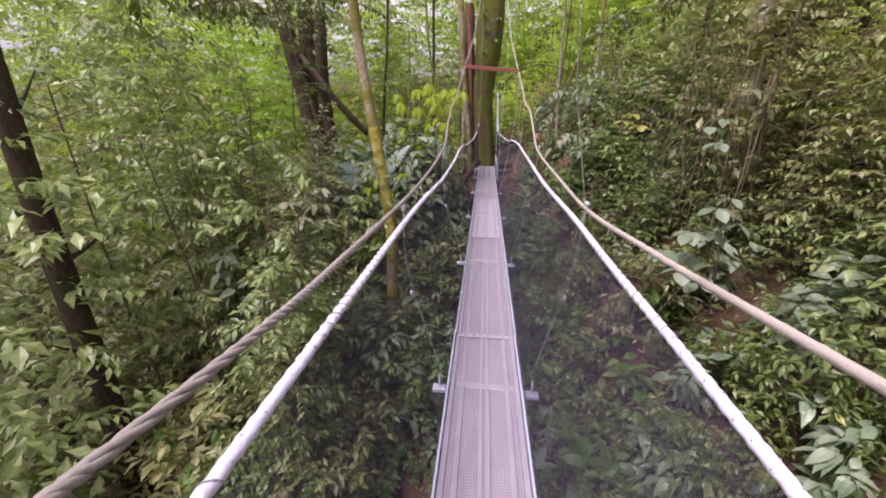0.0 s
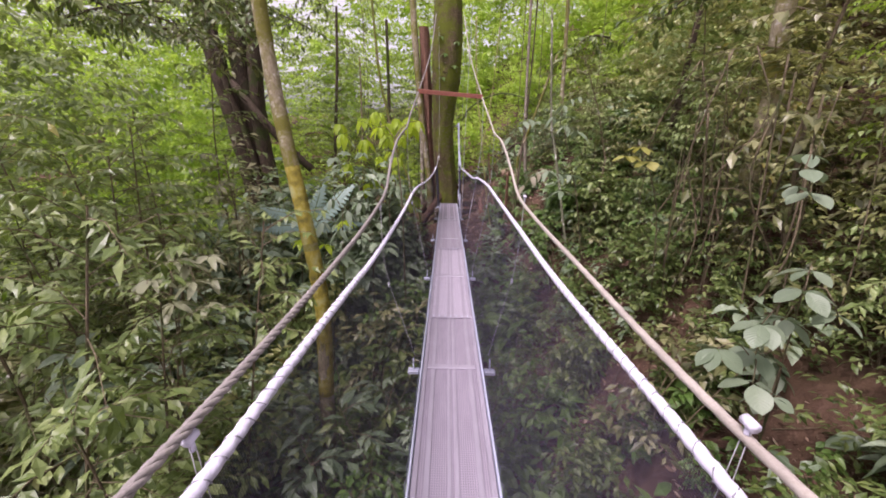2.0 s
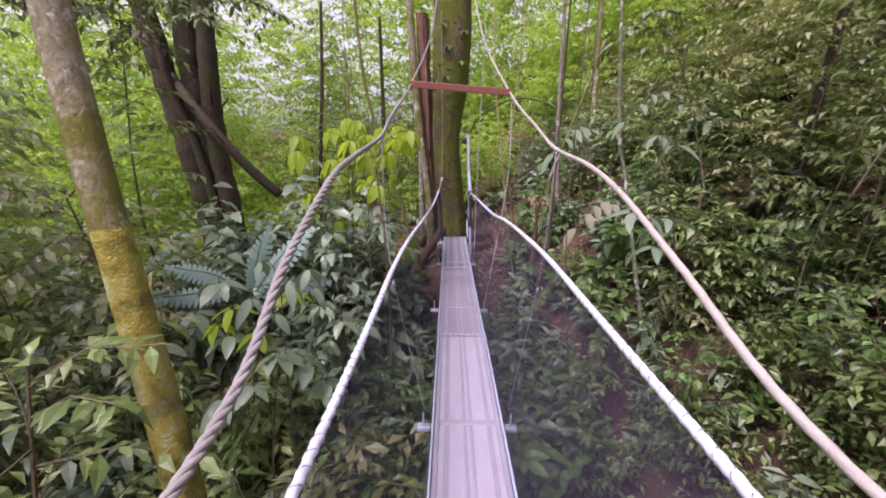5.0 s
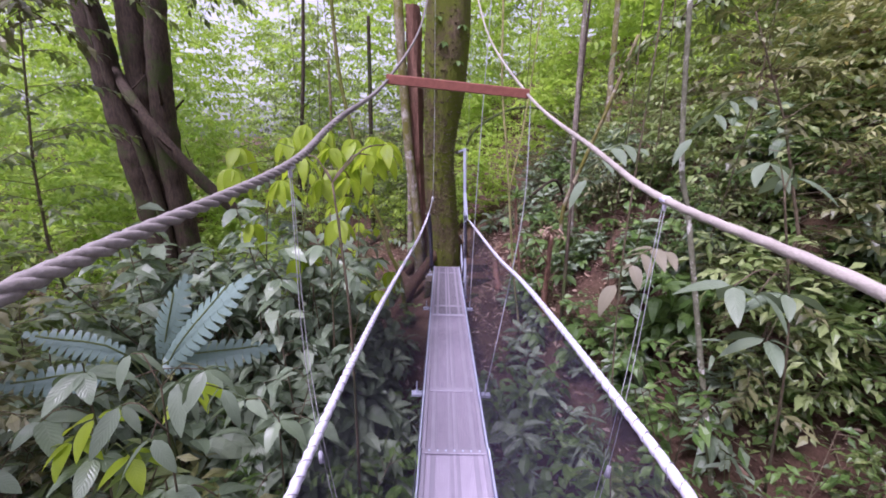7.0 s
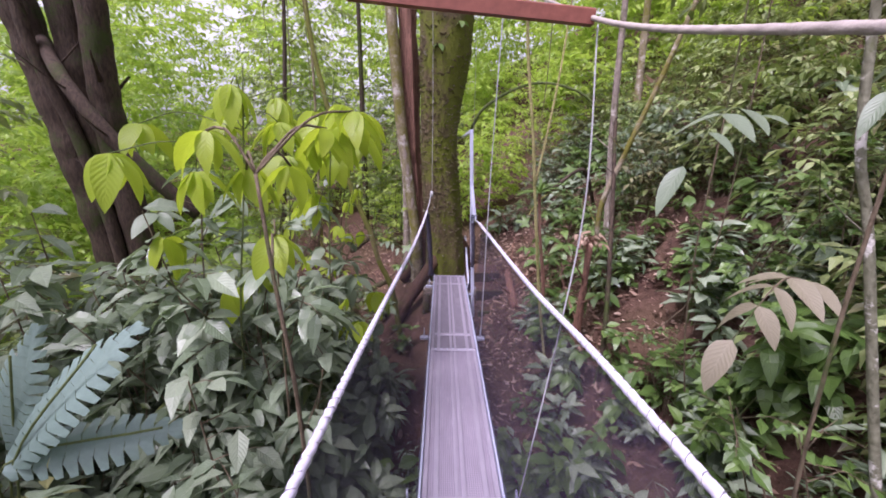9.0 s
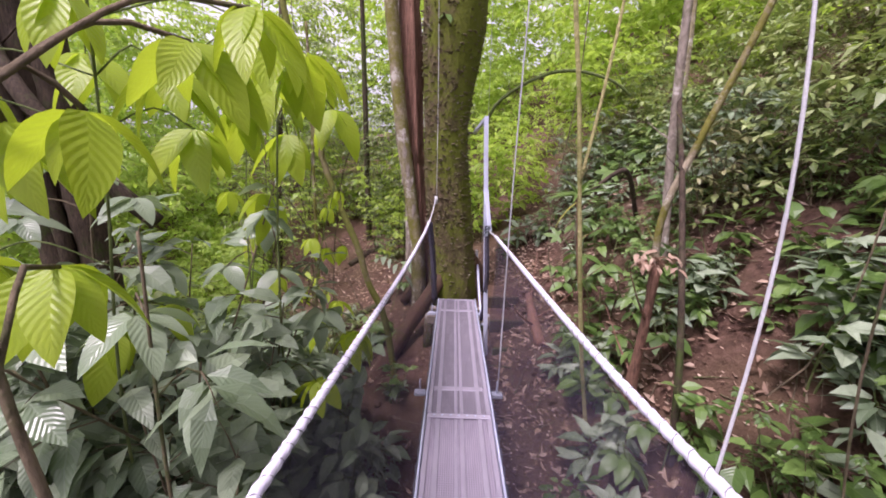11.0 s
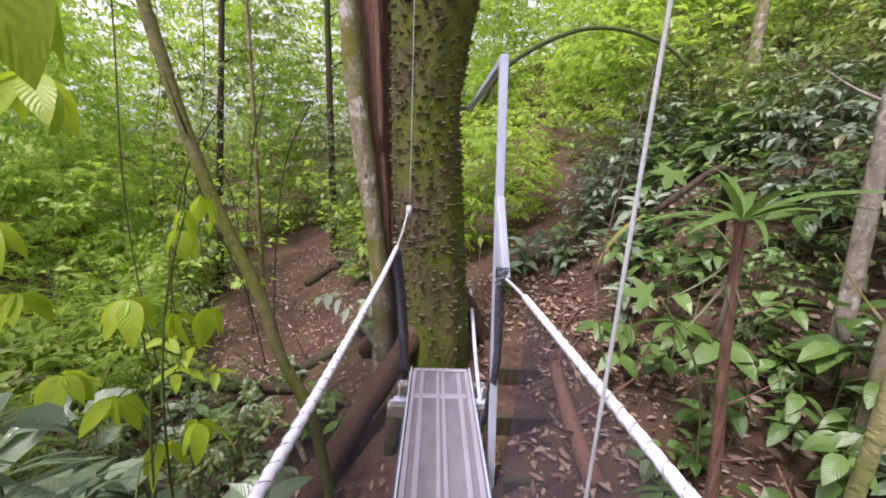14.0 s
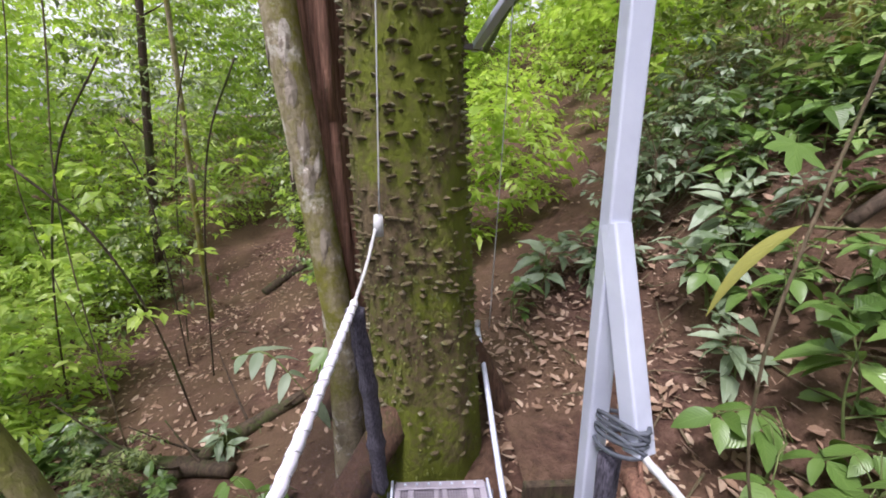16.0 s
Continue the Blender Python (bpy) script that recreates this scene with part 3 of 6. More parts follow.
# guy ropes
b = Build()
b.tube(spline([(0.52, 7.86, 1.79), (0.505, 7.735, 1.12), (0.425, 7.665, 0.5), (0.28, 7.57, -0.36)], 0.02), 0.0038, 6, 2 * math.pi / 0.04, 3, 0.2)
part("guy_rope", b, M_CORD, bridge, "grey rope from the spreader bar down to the deck edge", True)
b = Build()
b.tube(spline([(0.40, 9.55, 3.4), (0.325, 9.48, 1.2), (0.30, 9.47, -0.41)], 0.02), 0.005, 6, 2 * math.pi / 0.04, 3, 0.2)
part("guy_rope", b, M_CORD, bridge, "thin grey rope tied to the deck edge", True)
b = Build()
b.tube(spline([(-0.27, 11.13, 0.44), (-0.25, 11.32, 0.51), (-0.23, 11.44, 0.61)], 0.02), 0.007, 6, 2 * math.pi / 0.03, 3, 0.2)
part("tie_cord", b, M_CORD, bridge, "grey tie cord at the trunk", True)
b = Build()
b.tube([(-0.22, 11.45, 0.58), (-0.22, 11.45, 0.66)], [0.022, 0.018], 8)
part("cord_stop", b, M_CORD, bridge, "pale knob on the cord", True)
for x0, x1, y, z0, z1 in ((-0.24, -0.215, 11.44, 3.5, 0.62), (0.34, 0.345, 12.0, 3.4, -0.1)):
    b = Build()
    b.tube(spline([(x0, y, z0), ((x0 + x1) / 2 + 0.01, y, (z0 + z1) / 2), (x1, y, z1)], 0.15), 0.003, 5)
    part("thin_wire", b, M_CORD, bridge, "thin pale wire hanging beside the trunk", True)


# ---- galvanised post frame at the end of the walkway ----
def square_tube(b, a, c, half, up=(0, 0, 1)):
    a, c = Vector(a), Vector(c)
    d = (c - a).normalized()
    s = d.cross(Vector(up))
    if s.length < 0.1:
        s = Vector((1, 0, 0))
    s.normalize()
    n = s.cross(d)
    ring = []
    r = half * 0.22
    prof = []
    for qx, qy in ((1, 1), (-1, 1), (-1, -1), (1, -1)):
        for k in range(3):
            ang = math.atan2(qy, qx) - math.pi / 4 + math.pi / 4 * k
            prof.append((qx * (half - r) + r * math.cos(ang), qy * (half - r) + r * math.sin(ang)))
    for e in (a, c):
        ring.append([b.add(e + s * u + n * w) for u, w in prof])
    m = len(prof)
    for k in range(m):
        b.f.append((ring[0][k], ring[0][(k + 1) % m], ring[1][(k + 1) % m], ring[1][k]))
    b.f.append(tuple(reversed(ring[0])))
    b.f.append(tuple(ring[1]))


frame_post = thing("post_frame", "galvanised square-tube post with a brace to the tree", "post")
b = Build()
square_tube(b, (0.325, 10.56, -1.0), (0.226, 10.61, 1.43), 0.019)
part("post", b, M_GALV, frame_post)
b = Build()
square_tube(b, (0.232, 10.62, 1.425), (0.20, 12.1, 1.36), 0.017)
part("brace", b, M_GALV, frame_post)
b = Build()
square_tube(b, (0.08, 12.05, 1.36), (0.23, 12.05, 1.355), 0.014)
part("brace_foot", b, M_DARKMETAL, frame_post, "dark steel bracket at the trunk")
b = Build()
square_tube(b, (0.249, 10.592, 0.83), (0.285, 10.475, 0.48), 0.0185)
part("strut", b, M_GALV, frame_post, "short strut that carries the handrail")
for k in range(6):
    b = Build()
    zc = 0.455 + 0.009 * k
    tilt = (0.012, -0.02, 0.004)[k % 3]
    loop = [(0.277 + 0.025 * math.cos(a), 10.522 + 0.066 * math.sin(a), zc + tilt * math.cos(a) - 0.030 * math.sin(a)) for a in np.linspace(0, 2 * math.pi, 17)]
    b.tube(loop, 0.0042, 6)
    part("lashing", b, M_CORD_DARK, frame_post, "dark cord lashing round the strut", True)
b = Build()
b.tube(spline([(0.285, 10.47, 0.48), (0.30, 10.34, 0.485), (0.315, 10.19, 0.49)], 0.01), 0.008, 7, 2 * math.pi / 0.03, 3, 0.25)
part("tie_rope", b, M_CORD, frame_post, "", True)

side_rail = thing("side_rail", "short pale tube rail beside the tree trunk", "rail")
b = Build()
b.tube(spline([(0.29, 12.08, -0.14), (0.29, 11.7, -0.27), (0.29, 11.35, -0.42), (0.305, 10.95, -0.62)], 0.04), 0.014, 10)
part("tube", b, M_GALV, side_rail, "", True)
b = Build()
b.tube([(0.29, 12.085, -0.155), (0.29, 12.085, -0.10)], 0.018, 8)
part("end_cap", b, M_CORD, side_rail, "", True)

# timber beam ends and brackets under the end of the deck
for y, x0, x1 in ((11.0, -0.30, 0.40), (11.24, -0.26, 0.36)):
    base = thing("support_beam", "grey timber beam end under the walkway", "beam", "beams under the platform")
    b = Build()
    b.box((x0, y - 0.035, deck_z(y) - 0.135), (x1, y + 0.035, deck_z(y) - 0.045), 0.008)
    part("beam", b, M_TRUNK_PALE, base)
    for x in (x0 + 0.03, x1 - 0.03):
        b = Build()
        b.tube([(x, y, deck_z(y) - 0.05), (x, y, deck_z(y) - 0.03)], 0.012, 6)
        part("bolt", b, M_GALV, base)
for x in (-0.27, 0.30):
    prop = thing("support_post", "weathered round timber post under the walkway", "post", "posts under the platform")
    b = Build()
    b.tube([(x, 11.0, ground_z(x, 11.0) - 0.2), (x + 0.01, 11.0, deck_z(11.0) - 0.13)], [0.06, 0.05], 10)
    part("timber", b, M_TRUNK_DARK, prop, "", True)

# earth steps beside the platform
for i, (y, z) in enumerate(((10.56, -0.66), (10.92, -0.54), (11.28, -0.42))):
    st = thing("earth_step", "trodden dark earth step with a timber riser", "step", "steps up to the platform")
    b = Build()
    n = 7
    for j in range(n):
        for k in range(4):
            px_, py_ = 0.38 + 0.33 * j / (n - 1), y - 0.02 + 0.4 * k / 3
            b.add((px_, py_, z + 0.012 * noise.noise(Vector((px_ * 7, py_ * 7, i)))))
    for j in range(n):
        b.add((0.38 + 0.33 * j / (n - 1), y - 0.02, z - 0.4))
    for j in range(n - 1):
        for k in range(3):
            q = j * 4 + k
            b.f.append((q, q + 4, q + 5, q + 1))
        b.f.append((n * 4 + j, n * 4 + j + 1, (j + 1) * 4, j * 4))
    part("tread", b, M_SOIL, st)
    b = Build()
    b.box((0.375, y - 0.055, z - 0.17), (0.72, y - 0.022, z + 0.012), 0.008)
    part("riser", b, M_TRUNK_DARK, st)


# ---- the thorny trunk, its mottled neighbour and the dead wood between them ----
def trunk_mesh(axis_pts, radii, sides, lump=0.1, freq=2.0, seed=0.0, step=0.07):
    line = spline(axis_pts, step)
    b = Build()
    n = len(line)
    for i, p in enumerate(line):
        r0 = lerp_table(p.z, radii)
        for k in range(sides):
            th = 2 * math.pi * k / sides
            d = Vector((math.cos(th), math.sin(th), 0))
            w = noise.noise(Vector((d.x * freq, d.y * freq, p.z * 1.1 + seed))) * lump
            w += noise.noise(Vector((d.x * freq * 4, d.y * freq * 4, p.z * 6 + seed))) * lump * 0.25
            b.add(p + d * (r0 * (1 + w)), (k / sides, p.z))
    for i in range(n - 1):
        for k in range(sides):
            q = i * sides
            b.f.append((q + k, q + (k + 1) % sides, q + sides + (k + 1) % sides, q + sides + k))
    return b


TRUNK_R = ((-1.6, 0.37), (-1.0, 0.32), (-0.6, 0.285), (0.0, 0.262), (0.8, 0.252), (1.4, 0.25), (1.8, 0.272), (2.4, 0.32), (3.1, 0.36), (4.0, 0.32), (9.0, 0.24))
TRUNK_AXIS = ((0.02, 11.76, -1.6), (0.01, 11.76, -0.9), (-0.04, 11.76, 0.0), (-0.11, 11.76, 0.8), (-0.13, 11.76, 1.4), (-0.115, 11.76, 1.8), (-0.07, 11.76, 2.4), (-0.05, 11.78, 3.1), (-0.02, 11.78, 5.0), (0.0, 11.8, 9.0))
thorny = thing("thorny_tree", "tall mossy tree trunk set with blunt conical thorns", "tree")
part("trunk", trunk_mesh(TRUNK_AXIS, TRUNK_R, 40, 0.09), M_SPIKY, thorny, "", True)
# buttress roots: a long one running down beside the deck, a short fin on the step side
for pts, radii in (([(-0.12, 11.62, -0.28), (-0.33, 11.42, -0.56), (-0.54, 11.15, -0.82), (-0.72, 10.85, -1.06), (-0.86, 10.6, -1.3)], (0.09, 0.10)),
                   ([(0.12, 11.82, 0.0), (0.25, 11.88, -0.2), (0.35, 11.9, -0.4), (0.44, 11.92, -0.62)], (0.08, 0.07)),
                   ([(-0.1, 11.95, -0.1), (-0.4, 12.2, -0.5), (-0.7, 12.4, -0.95)], (0.10, 0.07))):
    line = spline(pts, 0.06)
    b = Build()
    b.tube(line, [(radii[0] + (radii[1] - radii[0]) * i / len(line)) * (1 + 0.16 * noise.noise(Vector((i * 0.3, pts[0][0] * 9, 5)))) for i in range(len(line))], 14, 1.5, 5, 0.16)
    part("buttress_root", b, M_ROOT, thorny, "red-brown buttress root", True)
# thorns: broad-based cones that point out and a little up
b = Build()
base_r, tip = 0.019, 0.042
ringv = [b.add((0, base_r * 1.7 * math.cos(a), base_r * 0.75 * math.sin(a))) for a in np.linspace(0, 2 * math.pi, 8)[:-1]]
ring2 = [b.add((tip * 0.7, base_r * 1.0 * math.cos(a), base_r * 0.5 * math.sin(a) + 0.004)) for a in np.linspace(0, 2 * math.pi, 8)[:-1]]
top = b.add((tip * 0.85, 0, 0.006))
for k in range(7):
    b.f.append((ringv[k], ringv[(k + 1) % 7], ring2[(k + 1) % 7], ring2[k]))
    b.f.append((ring2[k], ring2[(k + 1) % 7], top))
thorn_mesh = b.mesh("thorn", M_THORN, True)
rnd = random.Random(5)


def trunk_point(z, th):
    ax = [Vector(p) for p in TRUNK_AXIS]
    c = ax[0]
    for p0, p1 in zip(ax, ax[1:]):
        if p0.z <= z <= p1.z:
            c = p0.lerp(p1, (z - p0.z) / (p1.z - p0.z))
    d = Vector((math.cos(th), math.sin(th), 0))
    w = noise.noise(Vector((d.x * 2, d.y * 2, z * 1.1))) * 0.09
    return c + d * (lerp_table(z, TRUNK_R) * (1 + w) - 0.004), d


made, tries, spots = 0, 0, []
while made < 300 and tries < 9000:
    tries += 1
    z = -0.55 + 2.9 * rnd.random() ** 0.85
    th = math.radians(rnd.uniform(168, 372))
    if rnd.random() > 0.35 + 0.65 * min(1, max(0, (z + 0.5) / 0.9)):
        continue
    if any(abs(z - z2) < 0.045 and abs(th - t2) < 0.16 for z2, t2 in spots):
        continue
    spots.append((z, th))
    p, d = trunk_point(z, th)
    ob = new("thorn", thorn_mesh)
    ob.parent = thorny
    s = rnd.uniform(0.42, 0.8)
    ob.matrix_basis = Matrix.LocRotScale(p, Euler((rnd.uniform(-0.3, 0.3), rnd.uniform(-0.15, 0.15), th)), (s * rnd.uniform(0.8, 1.2), s * rnd.uniform(1.0, 1.6), s))
    made += 1
# thorns higher up and round the back
b = Build()
for k in range(900):
    z, th = (rnd.uniform(2.3, 5.5), rnd.uniform(0, 6.28)) if k % 2 else (rnd.uniform(-0.4, 2.6), rnd.uniform(2.9, 6.5))
    p, d = trunk_point(z, th)
    s = rnd.uniform(0.6, 1.1)
    t1 = Vector((-d.y, d.x, 0))
    q = [b.add(p + t1 * 0.02 * s), b.add(p + Vector((0, 0, 0.015 * s))), b.add(p - t1 * 0.02 * s), b.add(p - Vector((0, 0, 0.015 * s)))]
    e = b.add(p + d * 0.036 * s + Vector((0, 0, 0.006)))
    for i in range(4):
        b.f.append((q[i], q[(i + 1) % 4], e))
hi_thorns = part("thorn_cover", b, M_THORN, thorny)
hi_thorns["kind"] = "stuff"
# moss tufts on the trunk
b = Build()
for k in range(4200):
    z, th = rnd.uniform(-0.75, 2.6), rnd.uniform(2.9, 6.6)
    p, d = trunk_point(z, th)
    if noise.noise(Vector((th * 2.2, z * 1.8, 4))) < -0.08:
        continue
    b.leaf(p, (d + Vector((rnd.uniform(-.8, .8), rnd.uniform(-.8, .8), rnd.uniform(-0.9, 0.5)))).normalized(), Vector((0, 0, 1)), rnd.uniform(0.010, 0.026), rnd.uniform(0.006, 0.012), 2, 0.5)
M_MOSS = leaf_material("moss_tufts", (0.045, 0.055, 0.012), (0.09, 0.105, 0.02), (0.15, 0.16, 0.035), (0.15, 0.2, 0.03), 0.8, 0.0, 0.2)
tuft = part("moss", b, M_MOSS, thorny, "short olive moss tufts")
tuft["kind"] = "stuff"

mottled = thing("mottled_trunk", "slender mottled trunk with mossy bark beside the thorny tree", "tree")
MOT_AXIS = ((-0.42, 11.88, -1.6), (-0.44, 11.88, -0.6), (-0.465, 11.88, -0.05), (-0.575, 11.88, 0.79), (-0.66, 11.88, 1.45), (-0.73, 11.9, 2.3), (-0.80, 11.95, 3.15), (-0.88, 12.1, 4.5), (-0.95, 12.3, 8.0))
part("trunk", trunk_mesh(MOT_AXIS, ((-1.6, 0.13), (-0.6, 0.088), (0.5, 0.074), (1.5, 0.078), (4, 0.075), (8, 0.07)), 22, 0.14, 1.6, 3.0), M_TRUNK_MOTTLED, mottled, "", True)
dead = thing("dead_wood", "split red-brown dead wood standing between two trunks", "trunk")
part("wood", trunk_mesh(((-0.36, 12.05, -1.5), (-0.38, 12.05, 0.0), (-0.46, 12.05, 0.77), (-0.51, 12.05, 1.5), (-0.56, 12.05, 2.4), (-0.62, 12.05, 3.6)), ((-1.5, 0.10), (0.3, 0.075), (1.2, 0.085), (2.2, 0.12), (3.6, 0.11)), 26, 0.5, 3.2, 8.0), M_DEADWOOD, dead, "", True)
for k, (x, y, z0, z1) in enumerate(((-0.415, 11.97, 0.1, 1.2), (-0.47, 11.95, 1.0, 2.4), (-0.37, 11.97, -0.6, 0.5))):
    b = Build()
    b.tube(spline([(x, y, z0), (x - 0.03, y - 0.015, (z0 + z1) / 2), (x - 0.06, y, z1)], 0.15), [0.02, 0.026, 0.03, 0.026, 0.024, 0.022, 0.02, 0.018, 0.016, 0.014, 0.012, 0.01, 0.01, 0.01][:len(spline([(x, y, z0), (x - 0.03, y - 0.015, (z0 + z1) / 2), (x - 0.06, y, z1)], 0.15))], 7)
    part("splinter", b, M_DEADWOOD, dead, "", True)
for k in range(14):
    rr = random.Random(200 + k)
    z = rr.uniform(-0.4, 2.6)
    th = rr.uniform(3.3, 5.6)
    ax = [Vector(q) for q in MOT_AXIS]
    c = next((p0.lerp(p1, (z - p0.z) / (p1.z - p0.z)) for p0, p1 in zip(ax, ax[1:]) if p0.z <= z <= p1.z), ax[0])
    b = Build()
    ctr = b.add(c + Vector((math.cos(th), math.sin(th), 0)) * 0.082)
    rim = [b.add(c + Vector((math.cos(th + 0.35 * math.cos(a)), math.sin(th + 0.35 * math.cos(a)), 0)) * 0.0765 + Vector((0, 0, rr.uniform(0.05, 0.12) * math.sin(a)))) for a in np.linspace(0, 2 * math.pi, 11)[:-1]]
    for i in range(10):
        b.f.append((ctr, rim[i], rim[(i + 1) % 10]))
    part("lichen_patch", b, M_TRUNK_PALE, mottled, "pale lichen patch")
pale_tree = thing("white_tree", "pale grey trunk standing behind the mottled one", "tree")
part("trunk", trunk_mesh(((-0.75, 13.6, -1.6), (-0.78, 13.6, 1.5), (-1.0, 13.6, 4.0), (-1.1, 13.6, 9.0)), ((-1.6, 0.07), (1.0, 0.06), (9, 0.05)), 14, 0.1, 1.5, 5.0), M_TRUNK_PALE, pale_tree, "", True)


# ---- named stems and trunks ----
def stem(name, label, cat, pts, r0, r1, mat, sides=10, lump=0.08, step=0.1):
    root = thing(name, label, cat, at=(0, 0, 0))
    line = spline(pts, step)
    n = len(line)
    b = Build()
    radii = [(r0 + (r1 - r0) * i / (n - 1)) * (1 + lump * noise.noise(Vector((i * 0.35, r0 * 90, 2)))) for i in range(n)]
    b.tube(line, radii, sides)
    part("trunk", b, mat, root, "", True)
    # a few bare side shoots
    rr = random.Random(round(r0 * 1000) + n)
    for k in range(3):
        i = int(n * (0.35 + 0.18 * k + 0.1 * rr.random()))
        p = line[min(i, n - 1)]
        a = rr.uniform(0, 6.28)
        d = Vector((math.cos(a), math.sin(a), rr.uniform(0.5, 1.0)))
        ln = min(0.5, r0 * 8) * rr.uniform(0.6, 1.2)
        b = Build()
        b.tube(spline([p, p + d * ln * 0.5, p + d * ln + Vector((0, 0, 0.1 * ln))], ln / 5), [r0 * 0.22, r0 * 0.2, r0 * 0.16, r0 * 0.12, r0 * 0.1, r0 * 0.07, r0 * 0.06, r0 * 0.05, r0 * 0.05, r0 * 0.05, r0 * 0.05][:len(spline([p, p + d * ln * 0.5, p + d * ln + Vector((0, 0, 0.1 * ln))], ln / 5))], 5)
        part("side_shoot", b, mat, root, "", True)
    return root


mossy = stem("mossy_sapling", "slender leaning tree with pale bark above and yellow moss below", "tree",
             [(-1.34, 5.1, -3.6), (-1.30, 5.12, -1.4), (-1.28, 5.17, -0.5), (-1.33, 5.22, 0.0), (-1.46, 5.32, 0.7), (-1.59, 5.42, 1.35), (-1.70, 5.52, 2.0), (-1.78, 5.6, 3.0), (-1.8, 5.7, 5.5), (-1.75, 5.8, 8.0)], 0.085, 0.05, M_TRUNK_MOTTLED, 14)
b = Build()
line = spline([(-1.30, 5.12, -1.4), (-1.28, 5.17, -0.5), (-1.33, 5.22, 0.0), (-1.46, 5.32, 0.7), (-1.545, 5.385, 1.12)], 0.06)
b.tube(line, [0.083 - 0.012 * k / len(line) + 0.006 * noise.noise(Vector((k * 0.8, 2.0, 1.0))) - 0.02 * (k > len(line) - 3) for k in range(len(line))], 14)
part("moss_sleeve", b, M_SLEEVE_MOSS, mossy, "ochre-yellow moss round the lower stem", True)
stem("leaning_dead_branch", "dark broken limb hanging down from a leaning tree", "branch", [(-5.5, 12.0, 2.55), (-4.85, 11.5, 1.95), (-4.3, 11.3, 1.35), (-3.8, 11.3, 0.78), (-3.35, 11.4, 0.3)], 0.08, 0.095, M_TRUNK_DARK)
for pts, r in (([(-5.19, 12.1, -2.6), (-5.16, 12.05, -0.3), (-5.36, 12, 1.2), (-5.59, 12, 2.4), (-5.94, 11.9, 5), (-6.14, 11.8, 8)], 0.27),
               ([(-4.89, 12.2, -2.6), (-4.91, 12.15, -0.3), (-5.06, 12.1, 1.4), (-5.14, 12.1, 3), (-5.04, 12.2, 8)], 0.28),
               ([(-4.62, 12, -2.6), (-4.66, 12, -0.3), (-4.78, 12, 1.4), (-4.69, 12, 3.4), (-4.44, 12.1, 8)], 0.22),
               ([(-4.84, 11.8, -2.6), (-4.86, 11.8, -0.3), (-5.09, 11.8, 1.2), (-5.39, 11.7, 2.6), (-5.44, 11.6, 5)], 0.10)):
    stem("multi_stem_trunk", "dark fluted stem of a leaning many-stemmed tree", "tree", pts, r, r * 0.6, M_TRUNK_DARK, 12, 0.16)
stem("left_sapling", "slender brown leaning sapling by the path", "sapling", [(-0.55, 10.7, -1.4), (-0.67, 10.7, -0.5), (-0.83, 10.7, -0.1), (-0.92, 10.7, 0.25), (-1.06, 10.7, 0.6), (-1.18, 10.7, 0.95), (-1.28, 10.7, 1.35), (-1.37, 10.7, 1.78), (-1.52, 10.75, 2.6), (-1.7, 10.9, 5.0)], 0.034, 0.02, M_TRUNK_MOSSY)
stem("yellow_green_cane", "thin yellow-green cane rising from the bank", "sapling", [(0.93, 9.46, -0.75), (0.81, 9.40, -0.1), (0.69, 9.31, 0.7), (0.60, 9.26, 1.4), (0.50, 9.22, 2.1), (0.45, 9.2, 3.2)], 0.0135, 0.011, M_CANE)
stem("yellow_green_cane", "thin yellow-green cane rising from the bank", "sapling", [(0.65, 9.28, 1.0), (0.72, 9.3, 1.4), (0.80, 9.33, 2.0), (0.9, 9.4, 3.2)], 0.009, 0.006, M_CANE)
stem("pale_sapling", "pale-barked sapling on the bank", "sapling", [(1.73, 10.33, -0.2), (1.70, 10.3, 0.4), (1.65, 10.3, 1.1), (1.61, 10.3, 1.9), (1.57, 10.3, 4.0)], 0.036, 0.026, M_TRUNK_PALE)
stem("brown_leaning_stem", "brown stem leaning over the bank", "sapling", [(1.6, 10.0, -0.8), (1.5, 9.95, 0.1), (1.45, 9.92, 0.7), (1.61, 9.9, 1.25), (1.80, 9.85, 1.85), (2.05, 9.8, 2.7)], 0.03, 0.02, M_TRUNK_MOTTLED)
stem("lichen_stem", "thin stem with white lichen patches", "sapling", [(2.08, 7.2, -1.9), (1.96, 7.32, -1.0), (1.80, 7.5, 0.0), (1.63, 7.66, 1.0), (1.54, 7.74, 1.5), (1.44, 7.86, 3.0)], 0.022, 0.015, M_LICHEN_STEM)
stem("arching_branch", "green arching branch over the bank", "branch", [(0.38, 12.95, 1.5), (0.58, 12.8, 1.83), (1.1, 12.8, 2.13), (1.55, 12.8, 2.2), (2.05, 12.8, 2.08), (2.3, 12.8, 1.9)], 0.024, 0.018, M_GREENSTEM)
stem("dark_sapling", "dark upright sapling on the slope", "sapling", [(1.3, 9.1, -0.7), (1.36, 9.3, 0.0), (1.5, 9.8, 0.9), (1.7, 10.5, 2.0), (1.8, 10.8, 4.0)], 0.022, 0.015, M_TRUNK_DARK)
